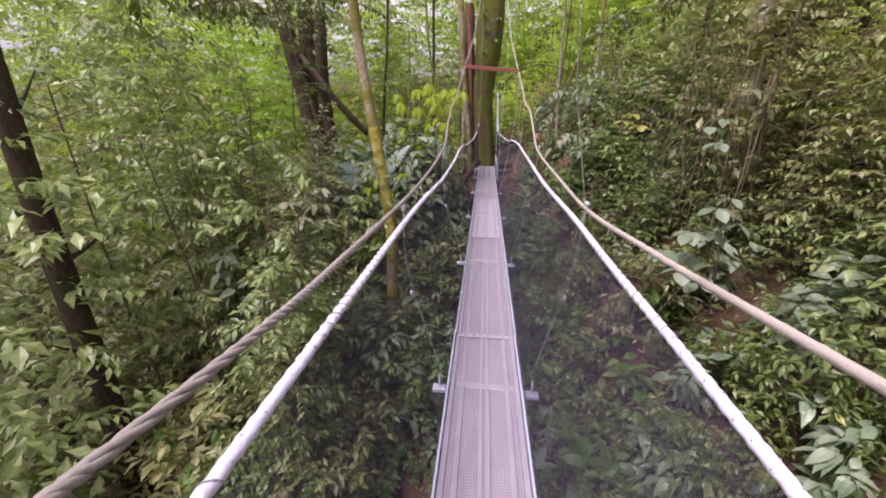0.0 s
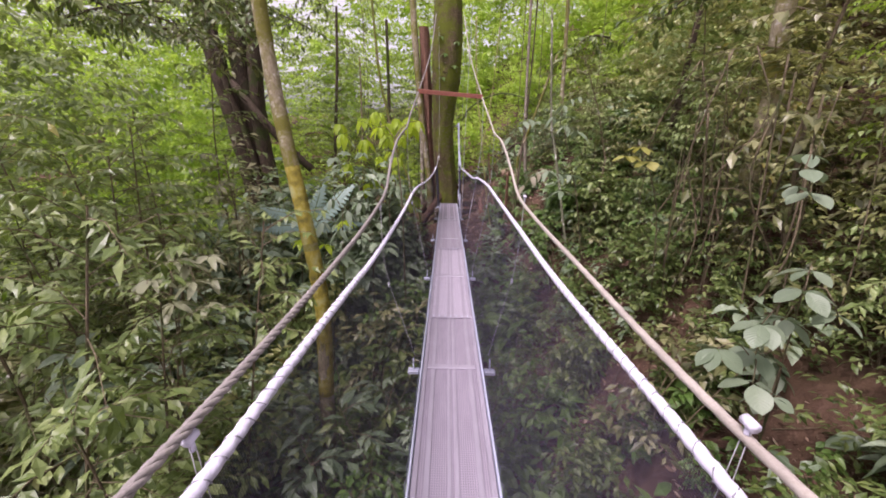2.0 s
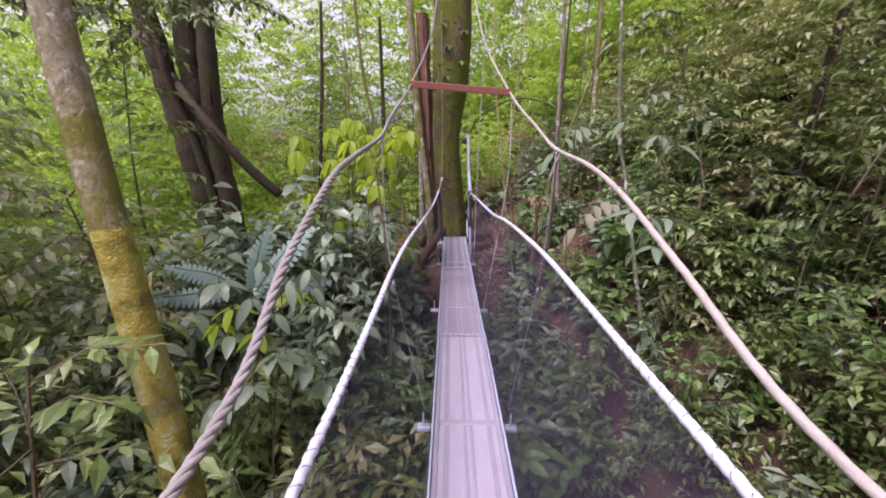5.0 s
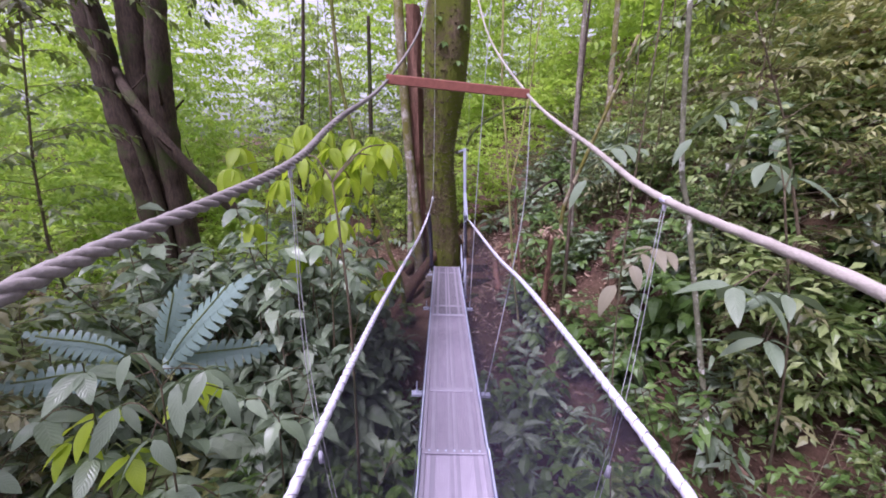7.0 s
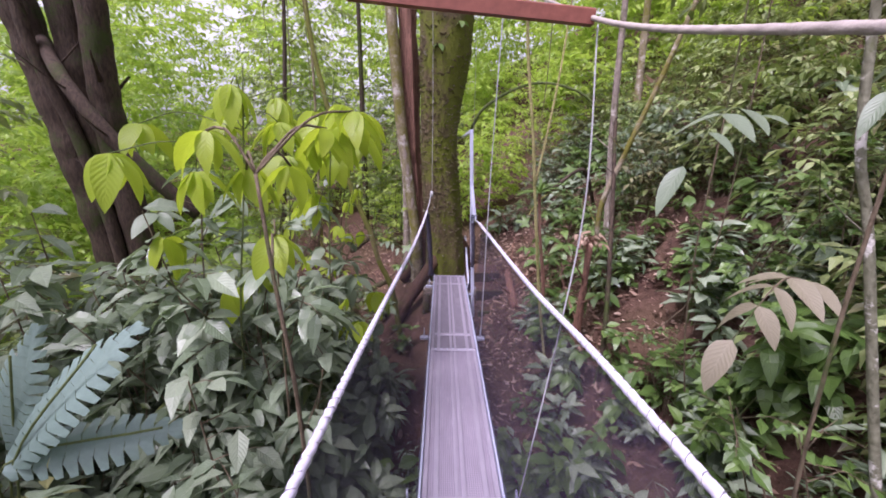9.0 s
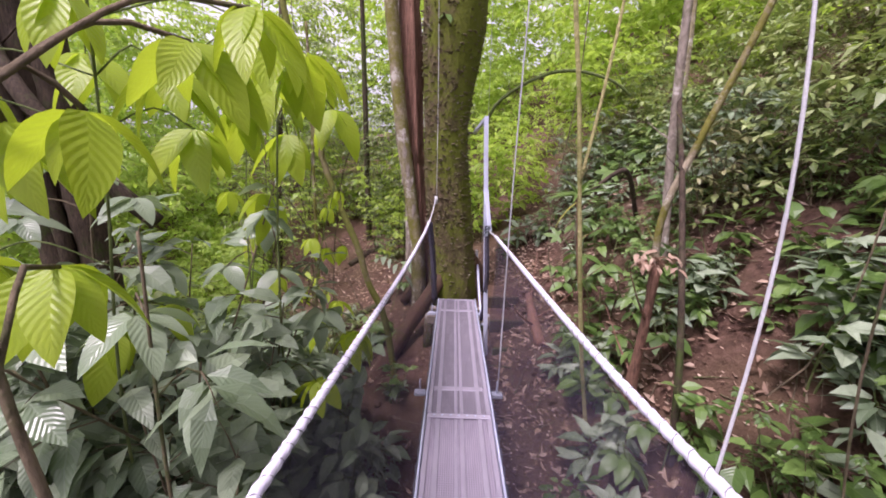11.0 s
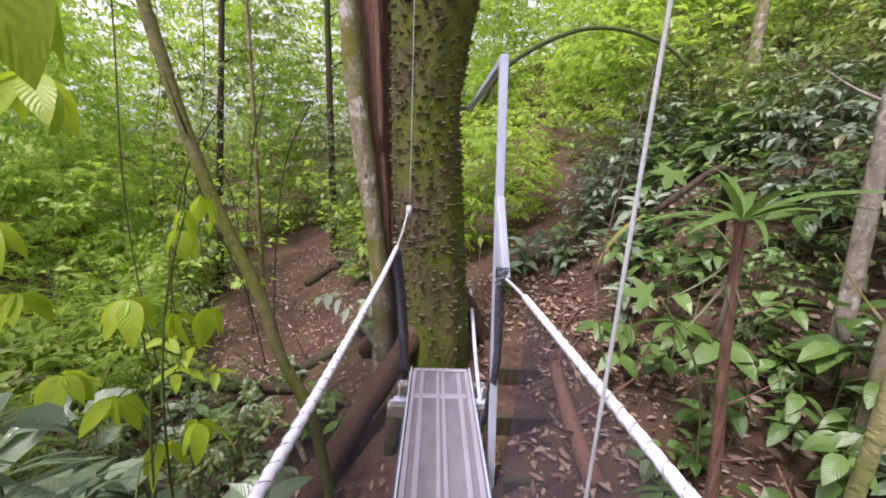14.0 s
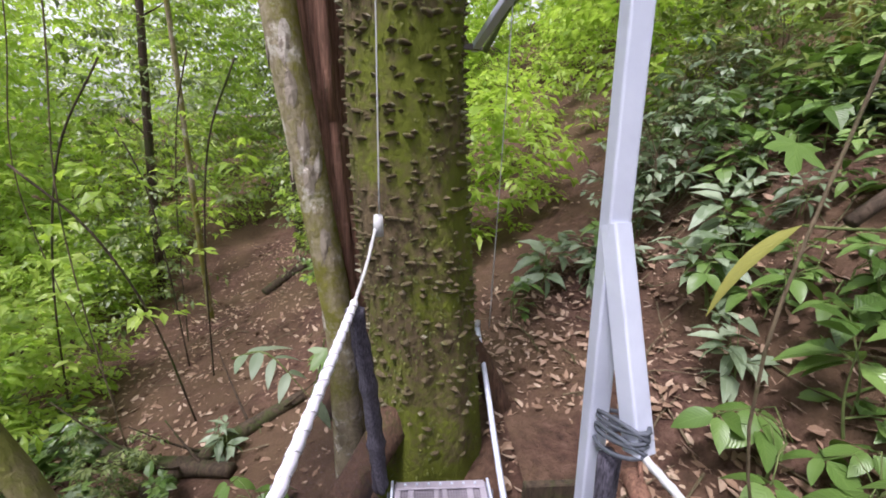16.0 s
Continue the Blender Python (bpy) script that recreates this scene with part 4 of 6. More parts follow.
for x, y, h, r in ((3.4, 7.9, 6.5, 0.05), (-4.6, 3.4, 7.0, 0.17), (-2.2, 17.2, 6.0, 0.08), (-2.9, 15.2, 5.0, 0.04),
                   (-4.3, 16.4, 7.0, 0.07), (3.1, 13.0, 7.0, 0.06)):
    g = ground_z(x, y)
    lx, ly = random.uniform(-0.5, 0.5), random.uniform(-0.4, 0.4)
    stem("forest_trunk", "slim brown forest trunk wrapped in shade", "tree", [(x, y, g - 0.3), (x + lx * 0.3, y + ly * 0.3, g + h * 0.3), (x + lx * 0.8, y + ly * 0.6, g + h * 0.7), (x + lx, y + ly, g + h)], r, r * 0.6,
         random.choice((M_TRUNK_DARK, M_TRUNK_DARK, M_TRUNK_MOTTLED)))
stem("forest_trunk", "dark straight trunk standing on the bank above hanging roots", "tree", [(3.42, 6.0, ground_z(3.42, 6.0) - 0.3), (3.38, 6.0, 1.0), (3.42, 6.0, 1.7), (3.34, 6.0, 2.6), (3.25, 6.0, 6.5)], 0.10, 0.075, M_TRUNK_MOTTLED, 12)
# stubs and fallen pieces
log = stem("fallen_log", "short rust-coloured split log lying on the soil", "log", [(0.78, 10.35, ground_z(0.78, 10.35) + 0.03), (0.80, 10.8, ground_z(0.80, 10.8) + 0.05), (0.83, 11.25, ground_z(0.83, 11.25) + 0.05)], 0.055, 0.045, M_DEADWOOD, 10, 0.3)
stem("rotten_stump", "rotten red-brown stump on the slope", "stump", [(1.2, 9.55, -0.8), (1.2, 9.5, -0.3), (1.19, 9.42, 0.15), (1.18, 9.38, 0.54)], 0.05, 0.03, M_DEADWOOD, 12, 0.4)
stem("rotten_stump", "red-brown peeling stump on the bank", "stump", [(0.99, 9.94, -0.5), (0.958, 9.9, -0.06), (0.878, 9.88, 0.45), (0.839, 9.88, 0.86)], 0.021, 0.015, M_DEADWOOD, 10, 0.5)


# ---- plants ----
UP = Vector((0, 0, 1))
SHAPES = {}


def rand_way(rnd, lo=-0.2, hi=0.6):
    a = rnd.uniform(0, 2 * math.pi)
    z = rnd.uniform(lo, hi)
    return Vector((math.cos(a), math.sin(a), z)).normalized()


def twig_leaves(lb, rnd, pts, count, length, width, n, droop, spread=0.7):
    """Leaves set alternately along the outer part of a twig, and one at its tip."""
    m = len(pts)
    for i in range(count):
        s = 0.2 + 0.8 * (i + rnd.random() * 0.6) / count
        k = min(m - 2, int(s * (m - 1)))
        p = pts[k].lerp(pts[k + 1], s * (m - 1) - k)
        d = (pts[k + 1] - pts[k]).normalized()
        side = d.cross(UP)
        if side.length < 0.05:
            side = Vector((1, 0, 0))
        side.normalize()
        sgn = 1 if i % 2 else -1
        way = (d * (1 - spread * 0.5) + side * sgn * spread + Vector((rnd.uniform(-.3, .3), rnd.uniform(-.3, .3), rnd.uniform(-0.45, 0.25)))).normalized()
        up = (UP + Vector((rnd.uniform(-.5, .5), rnd.uniform(-.5, .5), 0))).normalized()
        l = length * rnd.uniform(0.6, 1.25)
        lb.leaf(p + way * 0.01, way, up, l, width * l / length * rnd.uniform(0.85, 1.15), n, droop * rnd.uniform(0.4, 1.6))


def make_plant(name, label, cat, group, seed, height, stems, twigs, per_twig, length, width, mat, stem_mat, n=2, droop=0.3, low=0.15,
               reach=0.5, lean=0.35, r0=0.012, trunk_name="stem", crown_name="foliage", twig_r=0.004):
    rnd = random.Random(seed)
    root = thing(name, label, cat, group)
    sb, lb = Build(), Build()
    for s in range(stems):
        d = rand_way(rnd, 0, 0)
        tip = d * (lean * height * rnd.uniform(0.4, 1.0)) + UP * height * rnd.uniform(0.75, 1.0)
        start = d * 0.03 * (stems > 1) - UP * 0.12
        mid = start.lerp(tip, 0.5) + rand_way(rnd) * 0.08 * height - d * lean * height * 0.12
        line = spline([start, mid, tip], height / 7)
        k = len(line)
        sb.tube(line, [r0 * (1 - 0.7 * i / (k - 1)) for i in range(k)], 5, cap=False)
        for t in range(twigs):
            f = low + (1 - low) * (t + rnd.random()) / twigs
            i = min(k - 2, int(f * (k - 1)))
            p = line[i].lerp(line[i + 1], f * (k - 1) - i)
            w = rand_way(rnd, 0.0, 0.6)
            ln = reach * rnd.uniform(0.5, 1.1) * (1.15 - 0.5 * f)
            tw = [p, p + w * ln * 0.5 + UP * 0.06 * ln, p + w * ln - UP * 0.10 * ln]
            sb.tube(tw, [twig_r, twig_r * 0.7, twig_r * 0.35], 3, cap=False)
            twig_leaves(lb, rnd, tw, per_twig, length, width, n, droop)
        twig_leaves(lb, rnd, [line[-2], line[-1], line[-1] + UP * 0.02], max(3, per_twig // 2), length, width, n, droop, 0.9)
    part(trunk_name, sb, stem_mat, root)
    part(crown_name, lb, mat, root)
    SHAPES[root.name] = (np.array(lb.v), np.array([f if len(f) == 4 else (*f, -1) for f in lb.f]), np.array(lb.uv))
    return root


def keep_clear(x, y, reach, top):
    """True where a plant may stand without reaching into the walkway, the steps, the path or the trunks."""
    if top > -0.5 and abs(x - 0.04) < 0.55 + reach and y < 11.6:
        return False
    if -2.4 - 0.7 * reach < x < -0.6 and 4.7 < y < 7.2 + 0.9 * reach and top > -0.15:
        return False
    if 1.3 < x < 2.4 and 5.3 < y < 6.6 and reach > 0.3:
        return False
    if abs(x - 0.04) < 0.3 and 10.3 < y < 12.2:
        return False
    if 0.35 < x < 1.5 - 0.3 * (reach < 0.25) and 10.4 < y < 12.6:
        return False
    if math.hypot(x - 0.0, y - 11.8) < 0.55 + reach * 0.5 or math.hypot(x + 0.5, y - 11.9) < 0.4 + reach * 0.4:
        return False
    for ax, ay, bx, by in ((-0.7, 12.3, -1.6, 14.0), (-1.6, 14.0, -2.5, 16.2), (-2.5, 16.2, -3.0, 19.0)):
        d = Vector((bx - ax, by - ay))
        t = max(0, min(1, ((x - ax) * d.x + (y - ay) * d.y) / d.length_squared))
        if math.hypot(x - ax - d.x * t, y - ay - d.y * t) < 0.48 + reach * 0.55:
            return False
    return True


TRAIL = ((-1.9, 12.7, 0.4), (-2.1, 13.2, 0.55), (-2.5, 14.0, 0.75), (-3.0, 15.2, 0.8), (-3.5, 16.8, 0.8), (-3.9, 19.0, 0.7))


def on_trail(x, y, reach):
    """Whether a plant of this reach would stand on the trodden trail."""
    for (x0, y0, w0), (x1, y1, w1) in zip(TRAIL, TRAIL[1:]):
        s = max(0.0, min(1.0, ((x - x0) * (x1 - x0) + (y - y0) * (y1 - y0)) / ((x1 - x0) ** 2 + (y1 - y0) ** 2)))
        if math.hypot(x - x0 - s * (x1 - x0), y - y0 - s * (y1 - y0)) < w0 + s * (w1 - w0) + min(0.25, reach * 0.4):
            return True
    return False


def places(rnd, count, region, scale, reach, height, avoid=None):
    x0, x1, y0, y1 = region
    done, tries = 0, 0
    while done < count and tries < count * 30:
        tries += 1
        x, y = rnd.uniform(x0, x1), rnd.uniform(y0, y1)
        s = rnd.uniform(*scale)
        g = ground_z(x, y)
        if not keep_clear(x, y, reach * s, g + height * s) or on_trail(x, y, reach * s) or (avoid and avoid(x, y)):
            continue
        done += 1
        yield Matrix.LocRotScale((x, y, g), Euler((rnd.uniform(-.12, .12), rnd.uniform(-.12, .12), rnd.uniform(0, 6.28))), (s, s, s * rnd.uniform(0.9, 1.15)))


def scatter(protos, count, region, scale, reach, height, seed):
    """Copies of the prototypes on the ground within a stretch of the plan, sparse on the bare bank."""
    rnd = random.Random(seed)
    for m in places(rnd, count, region, scale, reach, height):
        p = m.translation
        if 0.9 < p.x < 2.7 and p.y < 8.0 and rnd.random() < 0.62:
            continue
        if 0.9 < p.x < 2.3 and 8.2 < p.y < 11.6 and height > 0.5 and rnd.random() < 0.6:
            continue
        copy_thing(rnd.choice(protos), m)


def thicket(label, protos, mat, seed, stretches, reach, height, avoid=None):
    """Far plants past counting, joined into one mesh."""
    rnd = random.Random(seed)
    vs, fs, us, n = [], [], [], 0
    for count, region, scale in stretches:
        for m in places(rnd, count, region, scale, reach, height, avoid):
            v, f, u = SHAPES[rnd.choice(protos).name]
            a = np.array(m)
            vs.append(v @ a[:3, :3].T + a[:3, 3])
            fs.append(np.where(f >= 0, f + n, -1))
            us.append(u)
            n += len(v)
    b = Build()
    b.v = np.concatenate(vs).tolist()
    b.f = [tuple(f) if f[3] >= 0 else tuple(f[:3]) for f in np.concatenate(fs).tolist()]
    b.uv = np.concatenate(us).tolist()
    ob = new("woods", b.mesh("woods", mat))
    return tagged(ob, label, "woods", kind="stuff")


def park(protos, spots):
    """Gives each prototype itself a place of its own."""
    for pr, (x, y, rz) in zip(protos, spots):
        pr.matrix_basis = pose(x, y, ground_z(x, y), 0, 0, rz)


UTREES = [make_plant("understory_tree", lab, "tree", grp, 11 + i, 5.6, 1, 58, 14, 0.15, 0.066, mt, M_TWIG, 2, 0.4, 0.06, 1.2, 0.12, 0.026, "trunk", "crown", 0.006)
          for i, (mt, lab, grp) in enumerate(((M_LEAF_MID, "slim understory tree full of small green leaves", "green understory trees"),
                                              (M_LEAF_OLIVE, "slim understory tree with dull olive leaves", "olive understory trees"),
                                              (M_LEAF_MID, "slim understory tree full of small green leaves", "green understory trees")))]
BUSHES = [make_plant("bush", lab, "bush", grp, 31 + i, 1.35, 5, 9, 7, L, W, mt, M_TWIG, 2, 0.35, 0.12, 0.45, 0.45, 0.009)
          for i, (mt, L, W, lab, grp) in enumerate(((M_LEAF_SMALL, 0.12, 0.050, "dense bush of small green leaves on the slope", "small-leaved bushes"),
                                                    (M_LEAF_OLIVE, 0.14, 0.060, "olive-green bush with dull leaves", "olive bushes"),
                                                    (M_LEAF_HERB, 0.105, 0.055, "fresh green bush with oval leaves", "fresh green bushes"),
                                                    (M_LEAF_GREY, 0.15, 0.064, "dark grey-green bush of pointed leaves", "grey-green bushes")))]
BROAD = [make_plant("broadleaf_plant", lab, "plant", grp, 51 + i, 0.95, 4, 5, 5, 0.22, 0.105, mt, M_GREENSTEM, 4, 0.5, 0.2, 0.26, 0.5, 0.010)
         for i, (mt, lab, grp) in enumerate(((M_LEAF_GREY, "large-leaved grey-green plant with veined blades", "large-leaved plants"),
                                             (M_LEAF_HERB, "large-leaved fresh green plant", "fresh large-leaved plants")))]
HERBS = [make_plant("herb", "low herb with a few oval leaves on the soil", "plant", "low herbs", 71 + i, 0.26, 3, 2, 4, L, W, mt, M_GREENSTEM, 3, 0.4, 0.3, 0.12, 0.5, 0.005)
         for i, (mt, L, W) in enumerate(((M_LEAF_HERB, 0.115, 0.062), (M_LEAF_GREY, 0.13, 0.055), (M_LEAF_HERB, 0.085, 0.045)))]
WHORLS = [make_plant("whorled_herb", "slender herb with whorls of narrow pale leaves", "plant", "narrow-leaved herbs", 81 + i, 0.55, 3, 3, 7, 0.12, 0.022, M_LEAF_GREY, M_GREENSTEM, 3, 0.5, 0.3, 0.10, 0.4, 0.004) for i in range(2)]
TALLS = [make_plant("broadleaf_shrub", lab, "shrub", grp, 90 + i, 2.5, 6, 11, 5, L, W, mt, M_TWIG, 3, 0.45, 0.25, 0.34, 0.3, 0.012)
         for i, (mt, L, W, lab, grp) in enumerate(((M_LEAF_GREY, 0.21, 0.098, "tall shrub of large glossy grey-green leaves", "tall grey-green shrubs"),
                                                   (M_LEAF_PALE, 0.19, 0.085, "tall shrub of pale grey-green leaves", "tall pale shrubs"),
                                                   (M_LEAF_FRESH, 0.16, 0.07, "tall shrub of fresh light-green leaves", "tall fresh shrubs")))]
park(TALLS, ((-1.75, 8.7, 0), (-2.3, 9.2, 90), (-3.2, 6.3, 0)))
park(WHORLS, ((-0.75, 6.3, 0), (0.95, 5.2, 0)))
park(UTREES, ((-3.2, 6.2, 0), (3.3, 5.1, 80), (-4.6, 10.0, 200)))
park(BUSHES, ((-1.9, 4.4, 0), (1.9, 4.4, 0), (1.7, 7.4, 0), (-1.7, 8.4, 0)))
park(BROAD, ((-1.5, 9.4, 0), (1.5, 8.3, 0)))
park(HERBS, ((1.2, 9.9, 0), (-0.9, 9.7, 0), (1.75, 11.6, 0)))

# trees along both sides
scatter(UTREES, 26, (-5.0, -1.6, 0.8, 7.4), (0.65, 1.05), 1.0, 5.6, 1)
scatter(UTREES, 7, (2.0, 5.5, 1.0, 9.5), (0.45, 0.7), 1.1, 5.6, 3)
# bushes
scatter(BUSHES, 82, (-4.5, -0.3, 1.0, 9.0), (0.8, 1.5), 0.5, 1.35, 6)
scatter(BUSHES[:1] + BUSHES[2:3], 95, (0.3, 3.8, 1.0, 9.3), (0.4, 0.95), 0.5, 1.35, 7)
scatter(BUSHES, 14, (-1.0, 1.0, 1.0, 7.5), (0.4, 0.8), 0.5, 1.35, 8)
scatter(BUSHES[:1], 14, (-4.0, -0.9, 9.0, 14.0), (0.35, 0.6), 0.4, 1.35, 9)
scatter(BUSHES, 42, (1.5, 4.0, 8.5, 14.0), (0.4, 0.8), 0.5, 1.35, 10)
# large leaves beside the walkway
scatter(BROAD[:1], 70, (-3.6, -0.7, 6.4, 10.4), (0.75, 1.25), 0.42, 0.95, 12)
scatter(BROAD[:1], 60, (-3.6, -1.0, 7.6, 10.3), (1.15, 1.5), 0.36, 0.95, 18)
scatter(BROAD[1:], 30, (-3.0, -0.6, 3.5, 9.0), (0.7, 1.2), 0.42, 0.95, 13)
scatter(BROAD, 34, (0.8, 3.4, 2.0, 9.3), (0.6, 1.05), 0.42, 0.95, 14)
scatter(TALLS[:2], 15, (-3.6, -1.2, 7.8, 9.3), (0.9, 1.2), 0.4, 2.5, 21)
scatter(TALLS[1:], 13, (-4.6, -2.3, 4.6, 7.6), (0.9, 1.25), 0.4, 2.5, 22)
# herbs on the soil
scatter(HERBS, 150, (0.5, 3.2, 7.2, 13.2), (0.7, 1.5), 0.2, 0.26, 15)
scatter(HERBS, 60, (-3.0, -0.4, 8.6, 15.0), (0.6, 1.4), 0.2, 0.26, 16)
scatter(HERBS, 85, (-1.5, 2.4, 3.0, 8.8), (0.9, 2.0), 0.2, 0.26, 17)

scatter(WHORLS, 46, (-1.3, -0.25, 4.5, 9.6), (0.8, 1.5), 0.2, 0.55, 19)
scatter(WHORLS, 34, (0.4, 2.2, 2.0, 8.2), (0.7, 1.4), 0.2, 0.55, 20)

# woods beyond
thicket("dense green undergrowth climbing the slope", BUSHES[:1] + BUSHES[3:], M_LEAF_FRESH, 1,
        ((70, (2.2, 6.5, 7.0, 16.0), (0.5, 1.1)),), 0.5, 1.35)
thicket("olive undergrowth below the trees", BUSHES, M_LEAF_OLIVE, 2, ((70, (-9, -3.5, 0, 12), (0.9, 1.8)), (35, (3.8, 7.0, 0, 10), (0.7, 1.2)), (40, (6, 13, 0, 22), (1.3, 2.3)), (25, (-14, -5, -2, 8), (1.4, 2.4))), 0.5, 1.35)
thicket("olive undergrowth along the top of the bank, light in its paler colour", BUSHES, M_LEAF_OLIVE_LIT, 14, ((70, (4.0, 7.2, 0.5, 10), (0.7, 1.2)), (34, (5.0, 10, 1, 14), (1.2, 2.0)), (26, (-4.6, -1.9, 2.5, 9.0), (0.9, 1.5))), 0.5, 1.35)
# open woods: leaf colour raised in place of sunlight
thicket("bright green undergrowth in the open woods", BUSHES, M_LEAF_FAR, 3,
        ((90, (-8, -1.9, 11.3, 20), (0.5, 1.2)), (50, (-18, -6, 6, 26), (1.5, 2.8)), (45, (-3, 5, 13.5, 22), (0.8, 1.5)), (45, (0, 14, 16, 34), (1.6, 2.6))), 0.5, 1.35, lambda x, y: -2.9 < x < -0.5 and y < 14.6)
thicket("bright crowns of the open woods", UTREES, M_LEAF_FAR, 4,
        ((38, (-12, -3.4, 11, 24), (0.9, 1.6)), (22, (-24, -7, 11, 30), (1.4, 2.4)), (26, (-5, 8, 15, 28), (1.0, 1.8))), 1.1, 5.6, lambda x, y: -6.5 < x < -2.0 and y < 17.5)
thicket("green crowns rising on the slope", UTREES, M_LEAF_OLIVE, 5, ((5, (6.0, 13, 0, 12), (0.4, 0.75)),), 1.1, 5.6)
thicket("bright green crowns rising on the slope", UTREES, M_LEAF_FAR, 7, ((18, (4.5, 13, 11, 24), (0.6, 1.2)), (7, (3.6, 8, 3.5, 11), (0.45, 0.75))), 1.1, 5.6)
thicket("green crowns deeper in the woods", UTREES, M_LEAF_FRESH, 10, ((24, (-14, -5, -1, 11), (1.0, 1.7)), (8, (-8, -3.4, 5, 9.5), (0.9, 1.25)), (9, (-9, -2.4, 19.5, 26), (1.1, 1.7))), 1.1, 5.6)
# unseen plants added behind the start, to close the place and darken the fill
thicket("unseen undergrowth added behind the start of the walkway", BUSHES, M_LEAF_SMALL, 11, ((40, (-9, 7, -9, 0.4), (0.8, 1.6)),), 0.5, 1.35)
thicket("unseen trees added behind the start of the walkway", UTREES, M_LEAF_SMALL, 12, ((6, (-10, -2.5, -12, -2), (0.8, 1.2)), (4, (3, 9, -12, -2), (0.6, 0.9))), 1.1, 5.6)
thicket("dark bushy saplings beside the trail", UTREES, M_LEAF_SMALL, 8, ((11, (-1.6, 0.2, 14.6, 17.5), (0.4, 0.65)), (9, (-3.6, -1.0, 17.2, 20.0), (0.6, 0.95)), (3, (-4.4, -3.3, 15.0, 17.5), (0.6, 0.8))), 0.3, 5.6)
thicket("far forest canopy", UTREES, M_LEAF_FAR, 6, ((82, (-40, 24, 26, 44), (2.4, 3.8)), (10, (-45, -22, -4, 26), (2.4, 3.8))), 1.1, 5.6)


thicket("withered brown bushes among the green", BUSHES[1:2], M_LEAF_DULL, 9, ((8, (3.6, 5.5, 2.5, 9.0), (0.6, 1.0)), (10, (-4.5, -2.0, 2.5, 8.0), (0.6, 1.1))), 0.5, 1.35)


thicket("low green herbs covering the shaded soil", HERBS, M_LEAF_HERB, 15, ((90, (-1.8, 2.8, 1.0, 8.8), (0.9, 1.8)), (90, (-1.8, 1.0, 1.0, 8.8), (0.9, 2.0)), (70, (2.0, 4.5, 7.0, 14.0), (0.8, 1.6)), (40, (-3.5, -0.5, 11.0, 18.0), (0.8, 1.5))), 0.2, 0.26)


thicket("fresh green thicket along the gully floor", BUSHES, M_LEAF_FRESH, 16, ((44, (-5.0, -2.2, 4.5, 10.5), (0.8, 1.5)),), 0.5, 1.35)
# crowns in lighter leaf colours stand in for light on the upper bank
thicket("olive crowns at the top of the bank, light in their paler colour", UTREES, M_LEAF_OLIVE_LIT, 17, ((12, (3.4, 7.0, 2.5, 10), (0.5, 0.85)),), 1.1, 5.6)
thicket("fresh crowns hanging over the bank", UTREES, M_LEAF_FRESH, 19, ((9, (2.9, 4.6, 3.2, 9.6), (0.45, 0.62)),), 0.9, 5.6)
thicket("olive crowns hanging over the bank, light in their paler colour", UTREES, M_LEAF_OLIVE_LIT, 20, ((6, (3.0, 4.4, 3.0, 9.5), (0.42, 0.6)),), 0.9, 5.6)
# bushes all in the dark leaf colour, to deepen the shade under the bank
thicket("low growth in dark leaves for the shade under the bank", BUSHES, M_LEAF_SMALL, 18, ((100, (1.0, 3.8, 1.0, 8.0), (0.35, 0.75)),), 0.4, 1.35)


thicket("growth beside the trail in sun-tinted leaves", BUSHES, M_LEAF_FAR, 21, ((18, (-6.0, -3.2, 12.6, 17.0), (0.5, 0.95)),), 0.4, 1.35)


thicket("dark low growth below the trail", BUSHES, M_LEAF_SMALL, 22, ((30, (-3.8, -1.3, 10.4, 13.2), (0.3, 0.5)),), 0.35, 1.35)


# ---- single plants that stand out ----
def unit_leaf(name, mat, width, n=8, droop=0.3, fold=0.22, wide=0.42):
    b = Build()
    b.leaf(Vector((0, 0, 0)), Vector((0, 1, 0)), UP, 1.0, width, n, droop, fold, wide)
    return b.mesh(name, mat, True)


def put_leaf(parent, mesh, base, way, length, rnd, tilt=0.4):
    way = Vector(way).normalized()
    up = (UP + Vector((rnd.uniform(-tilt, tilt), rnd.uniform(-tilt, tilt), 0))).normalized()
    side = way.cross(up)
    if side.length < 0.12:
        side = way.cross(Vector((math.cos(rnd.random() * 6), math.sin(rnd.random() * 6), 0.1)))
    side.normalize()
    nrm = side.cross(way)
    m = Matrix((side, way, nrm)).transposed().to_4x4()
    ob = new("leaf", mesh)
    ob.parent = parent
    ob.matrix_basis = Matrix.Translation(base) @ m @ Matrix.Diagonal((length * rnd.uniform(0.85, 1.15), length, length, 1))
    return ob


